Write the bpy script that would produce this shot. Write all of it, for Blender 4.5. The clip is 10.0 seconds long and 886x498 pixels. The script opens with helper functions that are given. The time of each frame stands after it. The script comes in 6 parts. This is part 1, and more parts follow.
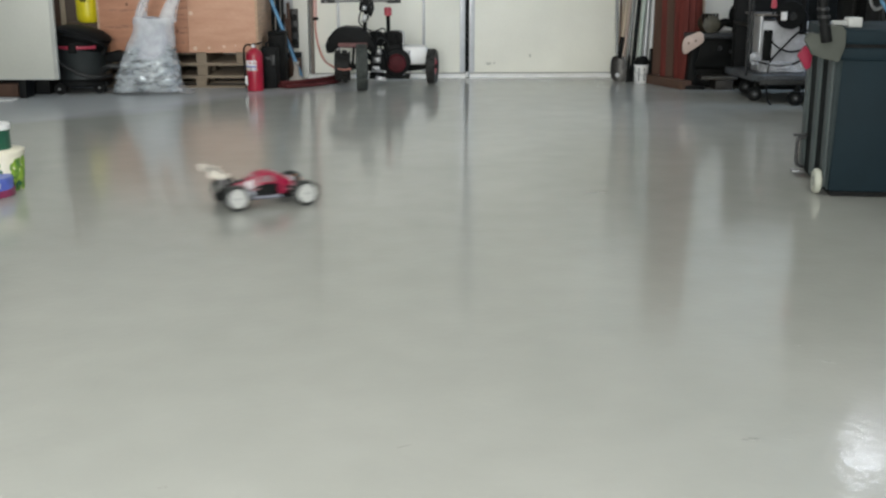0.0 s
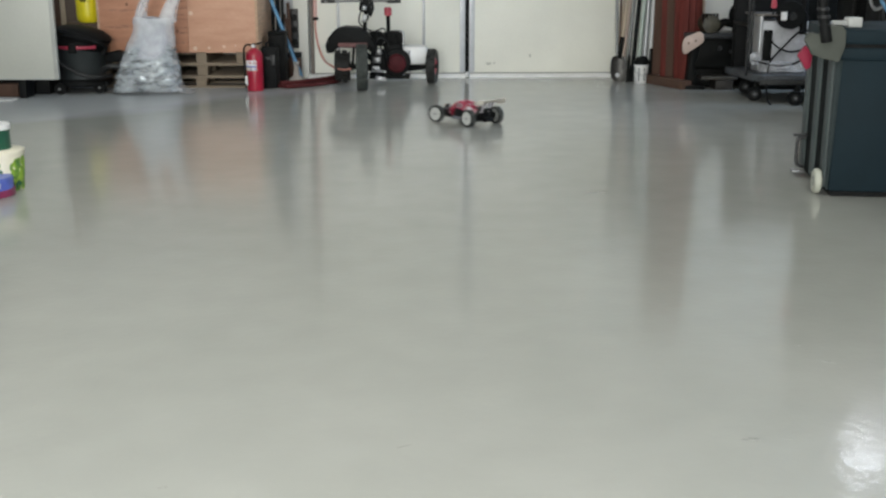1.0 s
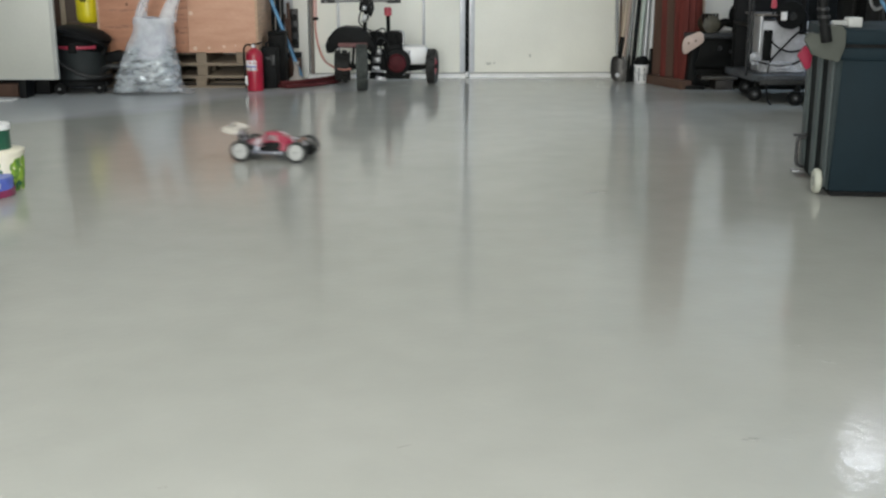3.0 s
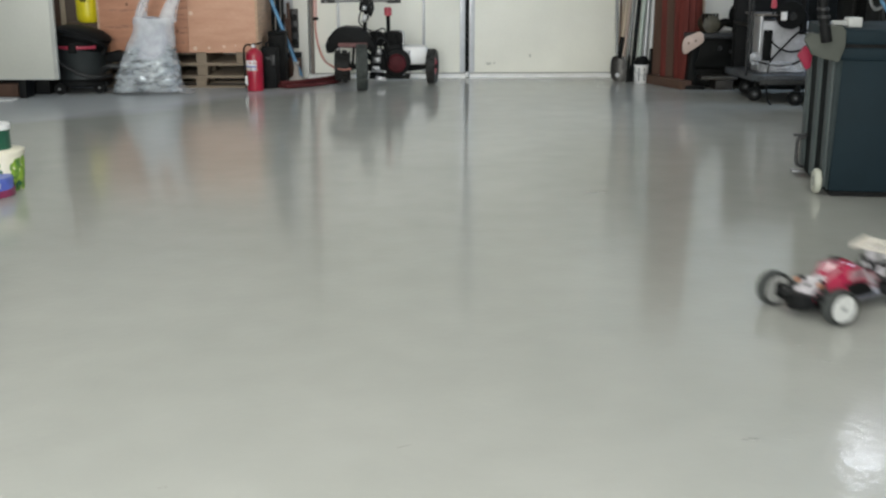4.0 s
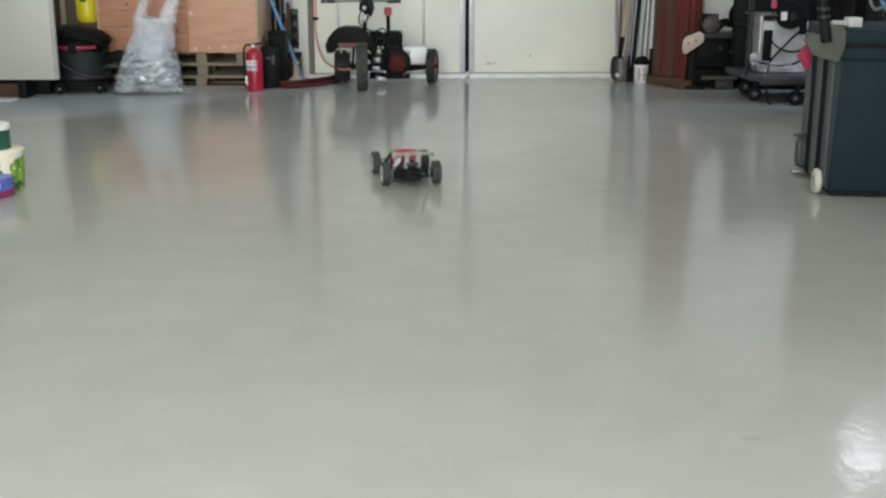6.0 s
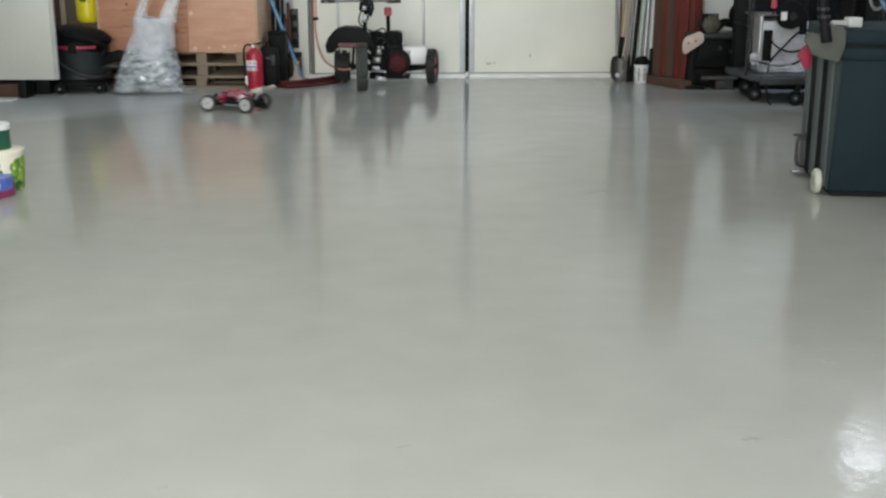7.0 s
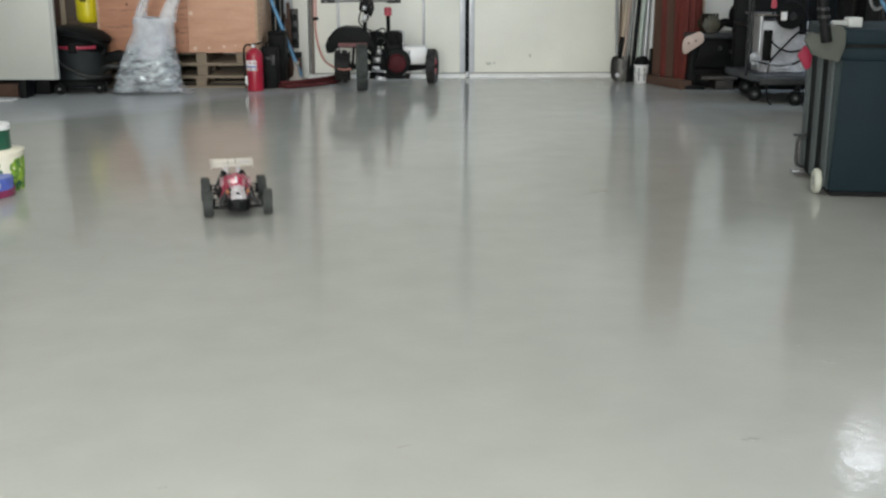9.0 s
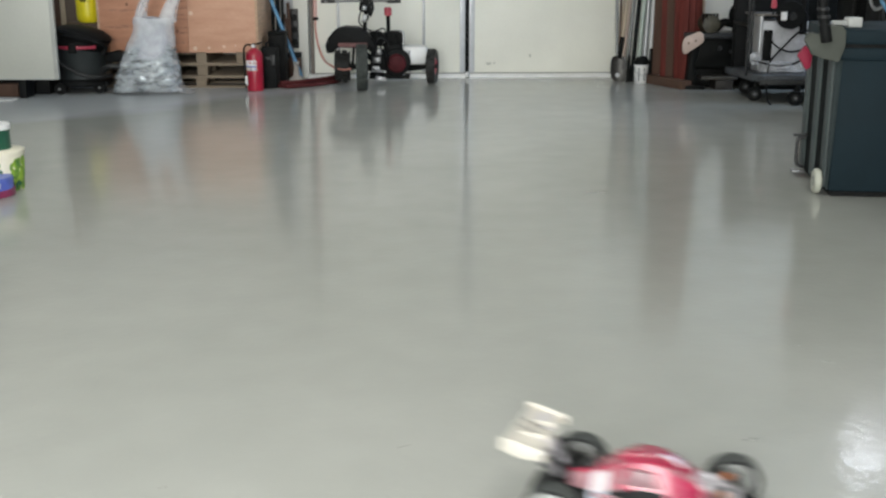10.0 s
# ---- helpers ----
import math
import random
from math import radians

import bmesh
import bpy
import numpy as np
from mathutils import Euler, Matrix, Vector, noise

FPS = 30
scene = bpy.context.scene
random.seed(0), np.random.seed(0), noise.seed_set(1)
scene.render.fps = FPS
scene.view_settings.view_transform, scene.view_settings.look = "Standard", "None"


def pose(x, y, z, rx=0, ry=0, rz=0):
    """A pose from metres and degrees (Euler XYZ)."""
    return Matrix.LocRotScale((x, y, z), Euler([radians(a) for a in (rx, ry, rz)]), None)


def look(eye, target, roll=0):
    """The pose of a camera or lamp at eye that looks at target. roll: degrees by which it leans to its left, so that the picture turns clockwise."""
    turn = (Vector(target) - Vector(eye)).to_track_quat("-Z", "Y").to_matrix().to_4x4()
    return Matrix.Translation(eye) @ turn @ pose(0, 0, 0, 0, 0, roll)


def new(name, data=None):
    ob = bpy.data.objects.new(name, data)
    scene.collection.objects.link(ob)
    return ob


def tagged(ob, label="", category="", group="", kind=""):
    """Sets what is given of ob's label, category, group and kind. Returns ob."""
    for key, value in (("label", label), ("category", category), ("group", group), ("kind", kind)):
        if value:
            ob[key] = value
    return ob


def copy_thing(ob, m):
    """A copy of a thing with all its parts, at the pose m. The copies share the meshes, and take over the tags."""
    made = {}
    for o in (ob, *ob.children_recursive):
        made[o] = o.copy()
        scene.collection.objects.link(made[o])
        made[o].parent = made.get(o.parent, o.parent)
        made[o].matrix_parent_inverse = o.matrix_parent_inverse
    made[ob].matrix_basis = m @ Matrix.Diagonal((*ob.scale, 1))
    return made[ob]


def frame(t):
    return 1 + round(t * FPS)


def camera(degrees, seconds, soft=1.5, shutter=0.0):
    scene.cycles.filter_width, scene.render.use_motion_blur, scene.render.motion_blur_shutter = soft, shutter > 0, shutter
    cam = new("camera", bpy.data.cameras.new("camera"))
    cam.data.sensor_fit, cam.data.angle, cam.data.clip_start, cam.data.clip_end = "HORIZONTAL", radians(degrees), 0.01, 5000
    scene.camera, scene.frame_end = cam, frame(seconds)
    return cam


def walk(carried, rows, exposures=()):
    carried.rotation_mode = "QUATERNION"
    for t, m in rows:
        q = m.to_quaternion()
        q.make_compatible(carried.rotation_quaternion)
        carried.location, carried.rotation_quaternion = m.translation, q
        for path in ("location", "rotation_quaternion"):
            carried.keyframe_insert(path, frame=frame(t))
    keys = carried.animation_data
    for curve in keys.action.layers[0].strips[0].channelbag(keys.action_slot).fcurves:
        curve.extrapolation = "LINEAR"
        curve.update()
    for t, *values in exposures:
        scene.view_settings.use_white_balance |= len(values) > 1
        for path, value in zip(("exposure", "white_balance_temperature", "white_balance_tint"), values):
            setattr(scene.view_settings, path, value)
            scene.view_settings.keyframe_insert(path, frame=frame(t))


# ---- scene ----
cam = camera(43.0, 10.0, soft=2.4, shutter=0.45)
EYE = pose(0, 0, 1.1425, 90 - 14.746, 0, 0)
walk(cam, [(0.0, EYE), (10.0, EYE)])

# ---------- world, lights ----------
world = bpy.data.worlds.new("sky")
scene.world = world
world.use_nodes = True
wn = world.node_tree
sky = wn.nodes.new("ShaderNodeTexSky")
sky.sky_type, sky.sun_disc = "NISHITA", False
sky.sun_elevation, sky.sun_rotation = radians(42), radians(200)
wn.links.new(sky.outputs[0], wn.nodes["Background"].inputs[0])
wn.nodes["Background"].inputs[1].default_value = 0.12

ROOM_L, ROOM_R, ROOM_BACK, ROOM_FRONT, ROOM_TOP = -4.4, 4.4, 10.9, -3.2, 3.3


def area_lamp(name, m, sx, sy, power, colour):
    data = bpy.data.lights.new(name, "AREA")
    data.shape, data.size, data.size_y, data.energy, data.color = "RECTANGLE", sx, sy, power, colour
    ob = new(name, data)
    ob.matrix_world = m
    return ob


# daylight through the wide open gateway behind the camera
area_lamp("gateway_daylight", look((-1.3, ROOM_FRONT + 0.05, 1.5), (-1.3, 6, 1.1)), 4.6, 2.8, 530, (0.975, 0.99, 0.955))
# unseen ceiling strip lamps, added as fill for the floor and doors
FILL_LAMPS = ((-1.5, 1.4, 50), (-1.5, 6.9, 20), (1.2, 1.4, 20), (1.2, 6.9, 17))
SQUARE_LAMP = (3.76, 9.25, 6.5)
for lx, ly, power in FILL_LAMPS:
    area_lamp("fill_strip_light", pose(lx, ly, ROOM_TOP - 0.13), 0.26, 1.25, power, (0.99, 0.99, 0.93))
area_lamp("square_lamp_light", pose(SQUARE_LAMP[0], SQUARE_LAMP[1], ROOM_TOP - 0.11), 0.3, 0.42, SQUARE_LAMP[2], (0.82, 0.86, 1.0))
# cold skylight through the two high side windows near the back
WINDOW = (8.4, 9.6, 1.6, 2.8)
for wx, power in ((ROOM_R - 0.03, 52), (ROOM_L + 0.03, 8)):
    area_lamp("side_window_daylight", look((wx, 9.0, 2.2), (0, 8.6, 0.9)), 1.15, 1.15, power, (0.55, 0.74, 1.0))
scene.view_settings.exposure = 0.0


# ---------- materials ----------
def material(name, colour, rough=0.5, metal=0.0, vary=0.12, scale=6.0, fine=60.0, bump=0.1, second=None, spec=0.5, coat=0.0, stretch=(1, 1, 1), edge=0.2):
    """Principled surface with two scales of colour change, uneven gloss and fine relief."""
    m = bpy.data.materials.new(name)
    m.use_nodes = True
    nt = m.node_tree
    b = nt.nodes["Principled BSDF"]
    co = nt.nodes.new("ShaderNodeTexCoord")
    mp = nt.nodes.new("ShaderNodeMapping")
    mp.inputs["Scale"].default_value = stretch
    nt.links.new(co.outputs["Object"], mp.inputs[0])
    big, small = nt.nodes.new("ShaderNodeTexNoise"), nt.nodes.new("ShaderNodeTexNoise")
    for n, s, d in ((big, scale, 4.0), (small, fine, 3.0)):
        n.inputs["Scale"].default_value, n.inputs["Detail"].default_value = s, d
        nt.links.new(mp.outputs[0], n.inputs["Vector"])
    mix = nt.nodes.new("ShaderNodeMix")
    mix.data_type = "RGBA"
    dark = second or tuple(c * (1 - 2.2 * vary) for c in colour)
    light = colour if second else tuple(min(1, c * (1 + 1.6 * vary)) for c in colour)
    mix.inputs[6].default_value, mix.inputs[7].default_value = (*dark, 1), (*light, 1)
    ramp = nt.nodes.new("ShaderNodeMapRange")
    ramp.inputs[1].default_value, ramp.inputs[2].default_value = 0.5 - edge, 0.5 + edge
    add = nt.nodes.new("ShaderNodeMath")
    add.operation = "MULTIPLY_ADD"
    add.inputs[1].default_value, add.inputs[2].default_value = 0.3, 0.0
    nt.links.new(small.outputs[0], add.inputs[0])
    mul = nt.nodes.new("ShaderNodeMath")
    mul.operation = "MULTIPLY_ADD"
    mul.inputs[1].default_value = 0.7
    nt.links.new(big.outputs[0], mul.inputs[0])
    nt.links.new(add.outputs[0], mul.inputs[2])
    nt.links.new(mul.outputs[0], ramp.inputs[0])
    nt.links.new(ramp.outputs[0], mix.inputs[0])
    nt.links.new(mix.outputs[2], b.inputs["Base Color"])
    rr = nt.nodes.new("ShaderNodeMapRange")
    rr.inputs[3].default_value, rr.inputs[4].default_value = max(0.02, rough * 0.8), min(1, rough * 1.2)
    nt.links.new(big.outputs[0], rr.inputs[0])
    nt.links.new(rr.outputs[0], b.inputs["Roughness"])
    b.inputs["Metallic"].default_value = metal
    b.inputs["Specular IOR Level"].default_value = spec
    b.inputs["Coat Weight"].default_value = coat
    b.inputs["Coat Roughness"].default_value = 0.12
    if bump:
        bp = nt.nodes.new("ShaderNodeBump")
        bp.inputs["Strength"].default_value, bp.inputs["Distance"].default_value = bump, 0.004
        nt.links.new(small.outputs[0], bp.inputs["Height"])
        nt.links.new(bp.outputs[0], b.inputs["Normal"])
    return m


def glow(name, colour, strength):
    m = bpy.data.materials.new(name)
    m.use_nodes = True
    b = m.node_tree.nodes["Principled BSDF"]
    b.inputs["Base Color"].default_value = (0.9, 0.9, 0.9, 1)
    b.inputs["Emission Color"].default_value = (*colour, 1)
    b.inputs["Emission Strength"].default_value = strength
    return m


def floor_material():
    """Grey epoxy floor paint: glossy, slightly wavy, with scuffs and faint stains."""
    m = bpy.data.materials.new("floor_paint")
    m.use_nodes = True
    nt = m.node_tree
    b = nt.nodes["Principled BSDF"]
    co = nt.nodes.new("ShaderNodeTexCoord")

    def tex(scale, detail):
        n = nt.nodes.new("ShaderNodeTexNoise")
        n.inputs["Scale"].default_value, n.inputs["Detail"].default_value = scale, detail
        nt.links.new(co.outputs["Object"], n.inputs["Vector"])
        return n

    broad, mid, wave = tex(0.7, 1.5), tex(5, 1.5), tex(2.6, 1)
    mix = nt.nodes.new("ShaderNodeMix")
    mix.data_type = "RGBA"
    mix.inputs[6].default_value, mix.inputs[7].default_value = (*FLOOR_DARK, 1), (*FLOOR_LIGHT, 1)
    s = nt.nodes.new("ShaderNodeMath")
    s.operation = "MULTIPLY_ADD"
    s.inputs[1].default_value = 0.35
    nt.links.new(mid.outputs[0], s.inputs[0])
    h = nt.nodes.new("ShaderNodeMath")
    h.operation = "MULTIPLY"
    h.inputs[1].default_value = 0.65
    nt.links.new(broad.outputs[0], h.inputs[0])
    nt.links.new(h.outputs[0], s.inputs[2])
    r = nt.nodes.new("ShaderNodeMapRange")
    r.inputs[1].default_value, r.inputs[2].default_value = 0.3, 0.7
    nt.links.new(s.outputs[0], r.inputs[0])
    nt.links.new(r.outputs[0], mix.inputs[0])
    # a paler, duller blue-grey tone towards the back west side, with a ragged edge
    sep, edge, pale_mask = nt.nodes.new("ShaderNodeSeparateXYZ"), nt.nodes.new("ShaderNodeMath"), nt.nodes.new("ShaderNodeMapRange")
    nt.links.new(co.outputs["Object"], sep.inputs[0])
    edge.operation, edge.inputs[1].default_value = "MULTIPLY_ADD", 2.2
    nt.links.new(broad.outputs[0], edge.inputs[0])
    # it is fullest towards the west wall
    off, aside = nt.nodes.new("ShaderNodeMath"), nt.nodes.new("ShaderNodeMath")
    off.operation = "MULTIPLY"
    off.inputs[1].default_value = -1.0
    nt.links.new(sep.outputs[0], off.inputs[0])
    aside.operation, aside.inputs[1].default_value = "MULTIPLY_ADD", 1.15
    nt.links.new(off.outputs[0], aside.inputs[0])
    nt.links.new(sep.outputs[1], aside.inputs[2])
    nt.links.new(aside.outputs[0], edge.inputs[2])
    pale_mask.inputs[1].default_value, pale_mask.inputs[2].default_value = 11.9, 12.3
    nt.links.new(edge.outputs[0], pale_mask.inputs[0])
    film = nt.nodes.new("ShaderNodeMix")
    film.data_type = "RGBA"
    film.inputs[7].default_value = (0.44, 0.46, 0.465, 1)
    nt.links.new(pale_mask.outputs[0], film.inputs[0])
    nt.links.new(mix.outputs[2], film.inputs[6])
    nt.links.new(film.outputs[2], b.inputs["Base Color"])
    rr = nt.nodes.new("ShaderNodeMapRange")
    rr.inputs[1].default_value, rr.inputs[2].default_value = 0.3, 0.7
    rr.inputs[3].default_value, rr.inputs[4].default_value = 0.114, 0.130
    nt.links.new(mid.outputs[0], rr.inputs[0])
    dull = nt.nodes.new("ShaderNodeMath")
    dull.operation, dull.inputs[1].default_value = "MULTIPLY_ADD", 0.11
    nt.links.new(pale_mask.outputs[0], dull.inputs[0])
    nt.links.new(rr.outputs[0], dull.inputs[2])
    nt.links.new(dull.outputs[0], b.inputs["Roughness"])
    b.inputs["IOR"].default_value = 1.31
    b1 = nt.nodes.new("ShaderNodeBump")
    b1.inputs["Strength"].default_value, b1.inputs["Distance"].default_value = 0.055, 0.012
    nt.links.new(wave.outputs[0], b1.inputs["Height"])
    # orange-peel of the rolled paint
    peel, b2 = tex(30, 2), nt.nodes.new("ShaderNodeBump")
    b2.inputs["Strength"].default_value, b2.inputs["Distance"].default_value = 0.5, 0.0013
    nt.links.new(peel.outputs[0], b2.inputs["Height"])
    nt.links.new(b1.outputs[0], b2.inputs["Normal"])
    nt.links.new(b2.outputs[0], b.inputs["Normal"])
    return m


def skin_material(name, thin, thick, gather=0.0):
    """Thin milky plastic film."""
    m = bpy.data.materials.new(name)
    m.use_nodes = True
    nt = m.node_tree
    b = nt.nodes["Principled BSDF"]
    b.inputs["Base Color"].default_value = (0.80, 0.82, 0.86, 1)
    b.inputs["Roughness"].default_value = 0.22
    clear = nt.nodes.new("ShaderNodeBsdfTransparent")
    mix = nt.nodes.new("ShaderNodeMixShader")
    co, n, r = nt.nodes.new("ShaderNodeTexCoord"), nt.nodes.new("ShaderNodeTexNoise"), nt.nodes.new("ShaderNodeMapRange")
    n.inputs["Scale"].default_value = 9
    r.inputs[1].default_value, r.inputs[2].default_value, r.inputs[3].default_value, r.inputs[4].default_value = 0.36, 0.68, thin, thick
    nt.links.new(co.outputs["Object"], n.inputs["Vector"])
    nt.links.new(n.outputs[0], r.inputs[0])
    # the film lies doubled and gathered towards the mouth
    sep, up, total = nt.nodes.new("ShaderNodeSeparateXYZ"), nt.nodes.new("ShaderNodeMapRange"), nt.nodes.new("ShaderNodeMath")
    up.inputs[1].default_value, up.inputs[2].default_value, up.inputs[3].default_value, up.inputs[4].default_value = 0.22, 0.5, 0.0, gather
    nt.links.new(co.outputs["Object"], sep.inputs[0])
    nt.links.new(sep.outputs[2], up.inputs[0])
    nt.links.new(r.outputs[0], total.inputs[0])
    nt.links.new(up.outputs[0], total.inputs[1])
    nt.links.new(total.outputs[0], mix.inputs[0])
    nt.links.new(clear.outputs[0], mix.inputs[1])
    nt.links.new(b.outputs[0], mix.inputs[2])
    nt.links.new(mix.outputs[0], nt.nodes["Material Output"].inputs[0])
    return m


FLOOR_DARK, FLOOR_LIGHT = (0.326, 0.332, 0.310), (0.382, 0.387, 0.362)
FLOOR = floor_material()
FILM = skin_material("thin_film", 0.05, 0.30)
BAGFILM = skin_material("gathered_film", 0.08, 0.30, 0.28)
MILKY = skin_material("milky_doubled_film", 0.22, 0.44)
# unseen side walls, greyed to cut bounce and reflections on the floor
SIDEWALL = material("grey_side_wall", (0.34, 0.335, 0.32), 0.7, vary=0.1, scale=1.2)
WALL = material("wall_paint", (0.74, 0.73, 0.68), 0.6, vary=0.04, scale=1.5, bump=0.15)
CEIL = material("ceiling_paint", (0.72, 0.72, 0.70), 0.7, vary=0.04, scale=1.2)
DOOR = material("door_paint", (0.90, 0.895, 0.815), 0.38, vary=0.03, scale=2.0, bump=0.06)
ALU = material("aluminium", (0.48, 0.49, 0.51), 0.45, 0.8, vary=0.08, scale=9)
RUBBER = material("black_rubber", (0.0075, 0.008, 0.0085), 0.6, vary=0.2, scale=20, bump=0.2, spec=0.12)
TYRE = material("dusty_tyre_rubber", (0.047, 0.052, 0.05), 0.8, vary=0.18, scale=40, fine=200, bump=0.3)
TYREWALL = material("black_tyre_wall", (0.014, 0.015, 0.015), 0.6, vary=0.2, scale=30, bump=0.1, spec=0.25)
OLDTYRE = material("old_tyre_rubber", (0.028, 0.028, 0.027), 0.7, vary=0.25, scale=15, bump=0.3)
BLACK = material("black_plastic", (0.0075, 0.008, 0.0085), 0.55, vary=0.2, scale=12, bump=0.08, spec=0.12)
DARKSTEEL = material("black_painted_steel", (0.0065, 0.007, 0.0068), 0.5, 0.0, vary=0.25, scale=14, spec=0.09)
GREYSTEEL = material("grey_steel", (0.24, 0.245, 0.25), 0.4, 0.6, vary=0.15, scale=12)
REDPAINT = material("red_enamel", (0.38, 0.009, 0.036), 0.35, vary=0.1, scale=10, bump=0.04, coat=0.2)
DULLRED = material("dull_red_paint", (0.075, 0.012, 0.016), 0.55, vary=0.2, scale=12, spec=0.12)
PINKRED = material("faded_red_plastic", (0.50, 0.07, 0.10), 0.45, vary=0.1, scale=12)
YELLOW = material("yellow_plastic", (0.82, 0.70, 0.02), 0.38, vary=0.08, scale=10, bump=0.05)
PLY = material("plywood", (0.69, 0.41, 0.285), 0.6, second=(0.54, 0.285, 0.185), scale=3.0, fine=26, bump=0.12, stretch=(1, 1, 5))
PLYDARK = material("orange_plywood", (0.58, 0.30, 0.19), 0.6, second=(0.42, 0.19, 0.11), scale=4.0, fine=30, bump=0.12, stretch=(1, 1, 4))
PALEKNOT = material("pale_knot", (0.80, 0.60, 0.47), 0.6, vary=0.12, scale=40)
KNOT = material("wood_knot", (0.25, 0.11, 0.06), 0.6, vary=0.2, scale=30)
PLYEDGE = material("plywood_edge", (0.55, 0.37, 0.25), 0.65, vary=0.15, scale=5, stretch=(1, 1, 9))
PALLET = material("pallet_wood", (0.28, 0.225, 0.165), 0.75, second=(0.20, 0.155, 0.11), scale=4, fine=40, bump=0.25, stretch=(1, 8, 8))
REDWOOD = material("red_stained_wood", (0.155, 0.032, 0.026), 0.6, spec=0.15, second=(0.075, 0.017, 0.013), scale=5, fine=50, bump=0.15, stretch=(6, 6, 0.6))
BROWNWOOD = material("brown_wood", (0.105, 0.06, 0.045), 0.65, spec=0.15, second=(0.07, 0.042, 0.03), scale=5, fine=50, bump=0.2, stretch=(6, 6, 0.6))
PALEWOOD = material("pale_wood", (0.44, 0.36, 0.27), 0.6, vary=0.15, scale=6, bump=0.15, stretch=(6, 6, 0.6))
WHITEPL = material("white_plastic", (0.80, 0.80, 0.80), 0.35, vary=0.04, scale=8, bump=0.03)
CREAM = material("cream_plastic", (0.78, 0.74, 0.60), 0.4, vary=0.06, scale=10, bump=0.04)
CABINET = material("pale_cabinet_enamel", (0.50, 0.51, 0.465), 0.4, vary=0.04, scale=1.5, bump=0.03)
BLUE = material("blue_hose", (0.10, 0.27, 0.47), 0.4, vary=0.1, scale=10)
ORANGEHOSE = material("orange_hose", (0.68, 0.30, 0.24), 0.45, vary=0.1, scale=10)
MAROON = material("maroon_hose", (0.10, 0.024, 0.026), 0.7, spec=0.15, vary=0.15, scale=10)
LITTER = material("crumpled_silver_packing", (0.70, 0.77, 0.81), 0.28, 0.45, second=(0.075, 0.09, 0.105), scale=13, fine=46, bump=0.6, edge=0.13, stretch=(0.6, 1, 1.9))
BINBLUE = material("slate_blue_plastic", (0.0118, 0.0220, 0.0285), 0.6, vary=0.08, scale=4, fine=160, bump=0.1, spec=0.08)
BINGREY = material("dark_grey_plastic", (0.078, 0.094, 0.095), 0.6, spec=0.15, vary=0.08, scale=5, fine=160, bump=0.12)
OLIVE = material("olive_grey_plastic", (0.078, 0.084, 0.074), 0.7, spec=0.2, vary=0.07, scale=8, fine=150, bump=0.1)
GREEN = material("dark_green_print", (0.012, 0.085, 0.05), 0.4, vary=0.08, scale=9)
LEAF = material("leaf_green_print", (0.12, 0.25, 0.03), 0.45, vary=0.15, scale=25)
LIME = material("yellow_green_print", (0.27, 0.42, 0.05), 0.45, vary=0.15, scale=25)
BLUEPRINT = material("blue_print", (0.10, 0.15, 0.55), 0.4, vary=0.1, scale=15)
PLUM = material("plum_print", (0.24, 0.03, 0.09), 0.4, vary=0.1, scale=15)
BEIGE = material("beige_plastic", (0.50, 0.39, 0.34), 0.5, vary=0.07, scale=14)
CATCHRED = material("crimson_catch", (0.27, 0.02, 0.05), 0.5, spec=0.2)
FRONTTYRE = material("weathered_tyre_rubber", (0.05, 0.058, 0.054), 0.75, vary=0.3, scale=22, bump=0.3)
SCUFF = material("scuff_mark", (0.275, 0.278, 0.258), 0.5, vary=0.2, scale=40)
LAMPGLOW = glow("lamp_glow", (0.98, 0.99, 1.0), 3.0)
CARRED = material("racing_red_shell", (0.31, 0.007, 0.045), 0.28, vary=0.08, scale=25, bump=0.0, coat=0.6)
CARWHITE = material("racing_white_shell", (0.60, 0.57, 0.60), 0.25, vary=0.04, scale=25, bump=0.0, coat=0.4)
NOSEGREY = material("silver_grey_nose_print", (0.42, 0.40, 0.42), 0.35, vary=0.2, scale=60, bump=0.0)
CARPINK = material("faded_pink_decal", (0.29, 0.15, 0.17), 0.3, vary=0.1, scale=40, bump=0.0)
DECALBLUE = material("pale_blue_decal", (0.50, 0.53, 0.62), 0.3, bump=0.0)
SHEET = material("bluish_white_sheet", (0.64, 0.66, 0.73), 0.45, second=(0.36, 0.38, 0.44), scale=14, bump=0.2)
WING = material("cream_wing_plastic", (0.53, 0.50, 0.445), 0.4, vary=0.05, scale=20, bump=0.03)
DISH = material("white_wheel_dish", (0.45, 0.46, 0.45), 0.35, vary=0.03, scale=30, bump=0.0)
# darker copy of the rim white, with the hollow's shade in the colour
BARREL = material("shaded_rim_grey", (0.36, 0.365, 0.35), 0.5, vary=0.1, scale=30, bump=0.0)
STRUT = material("lilac_white_plate", (0.47, 0.45, 0.48), 0.4, vary=0.06, scale=30, bump=0.0)
ORANGE = material("anodised_orange", (0.40, 0.16, 0.08), 0.35, 0.3, vary=0.1, scale=30, bump=0.0)
GUNMETAL = material("gunmetal", (0.026, 0.027, 0.028), 0.48, 0.3, vary=0.1, scale=30)


# ---------- mesh helpers ----------
def thing(name, m, label, category, group="", kind=""):
    ob = new(name)
    ob.matrix_world = m
    return tagged(ob, label, category, group, kind)


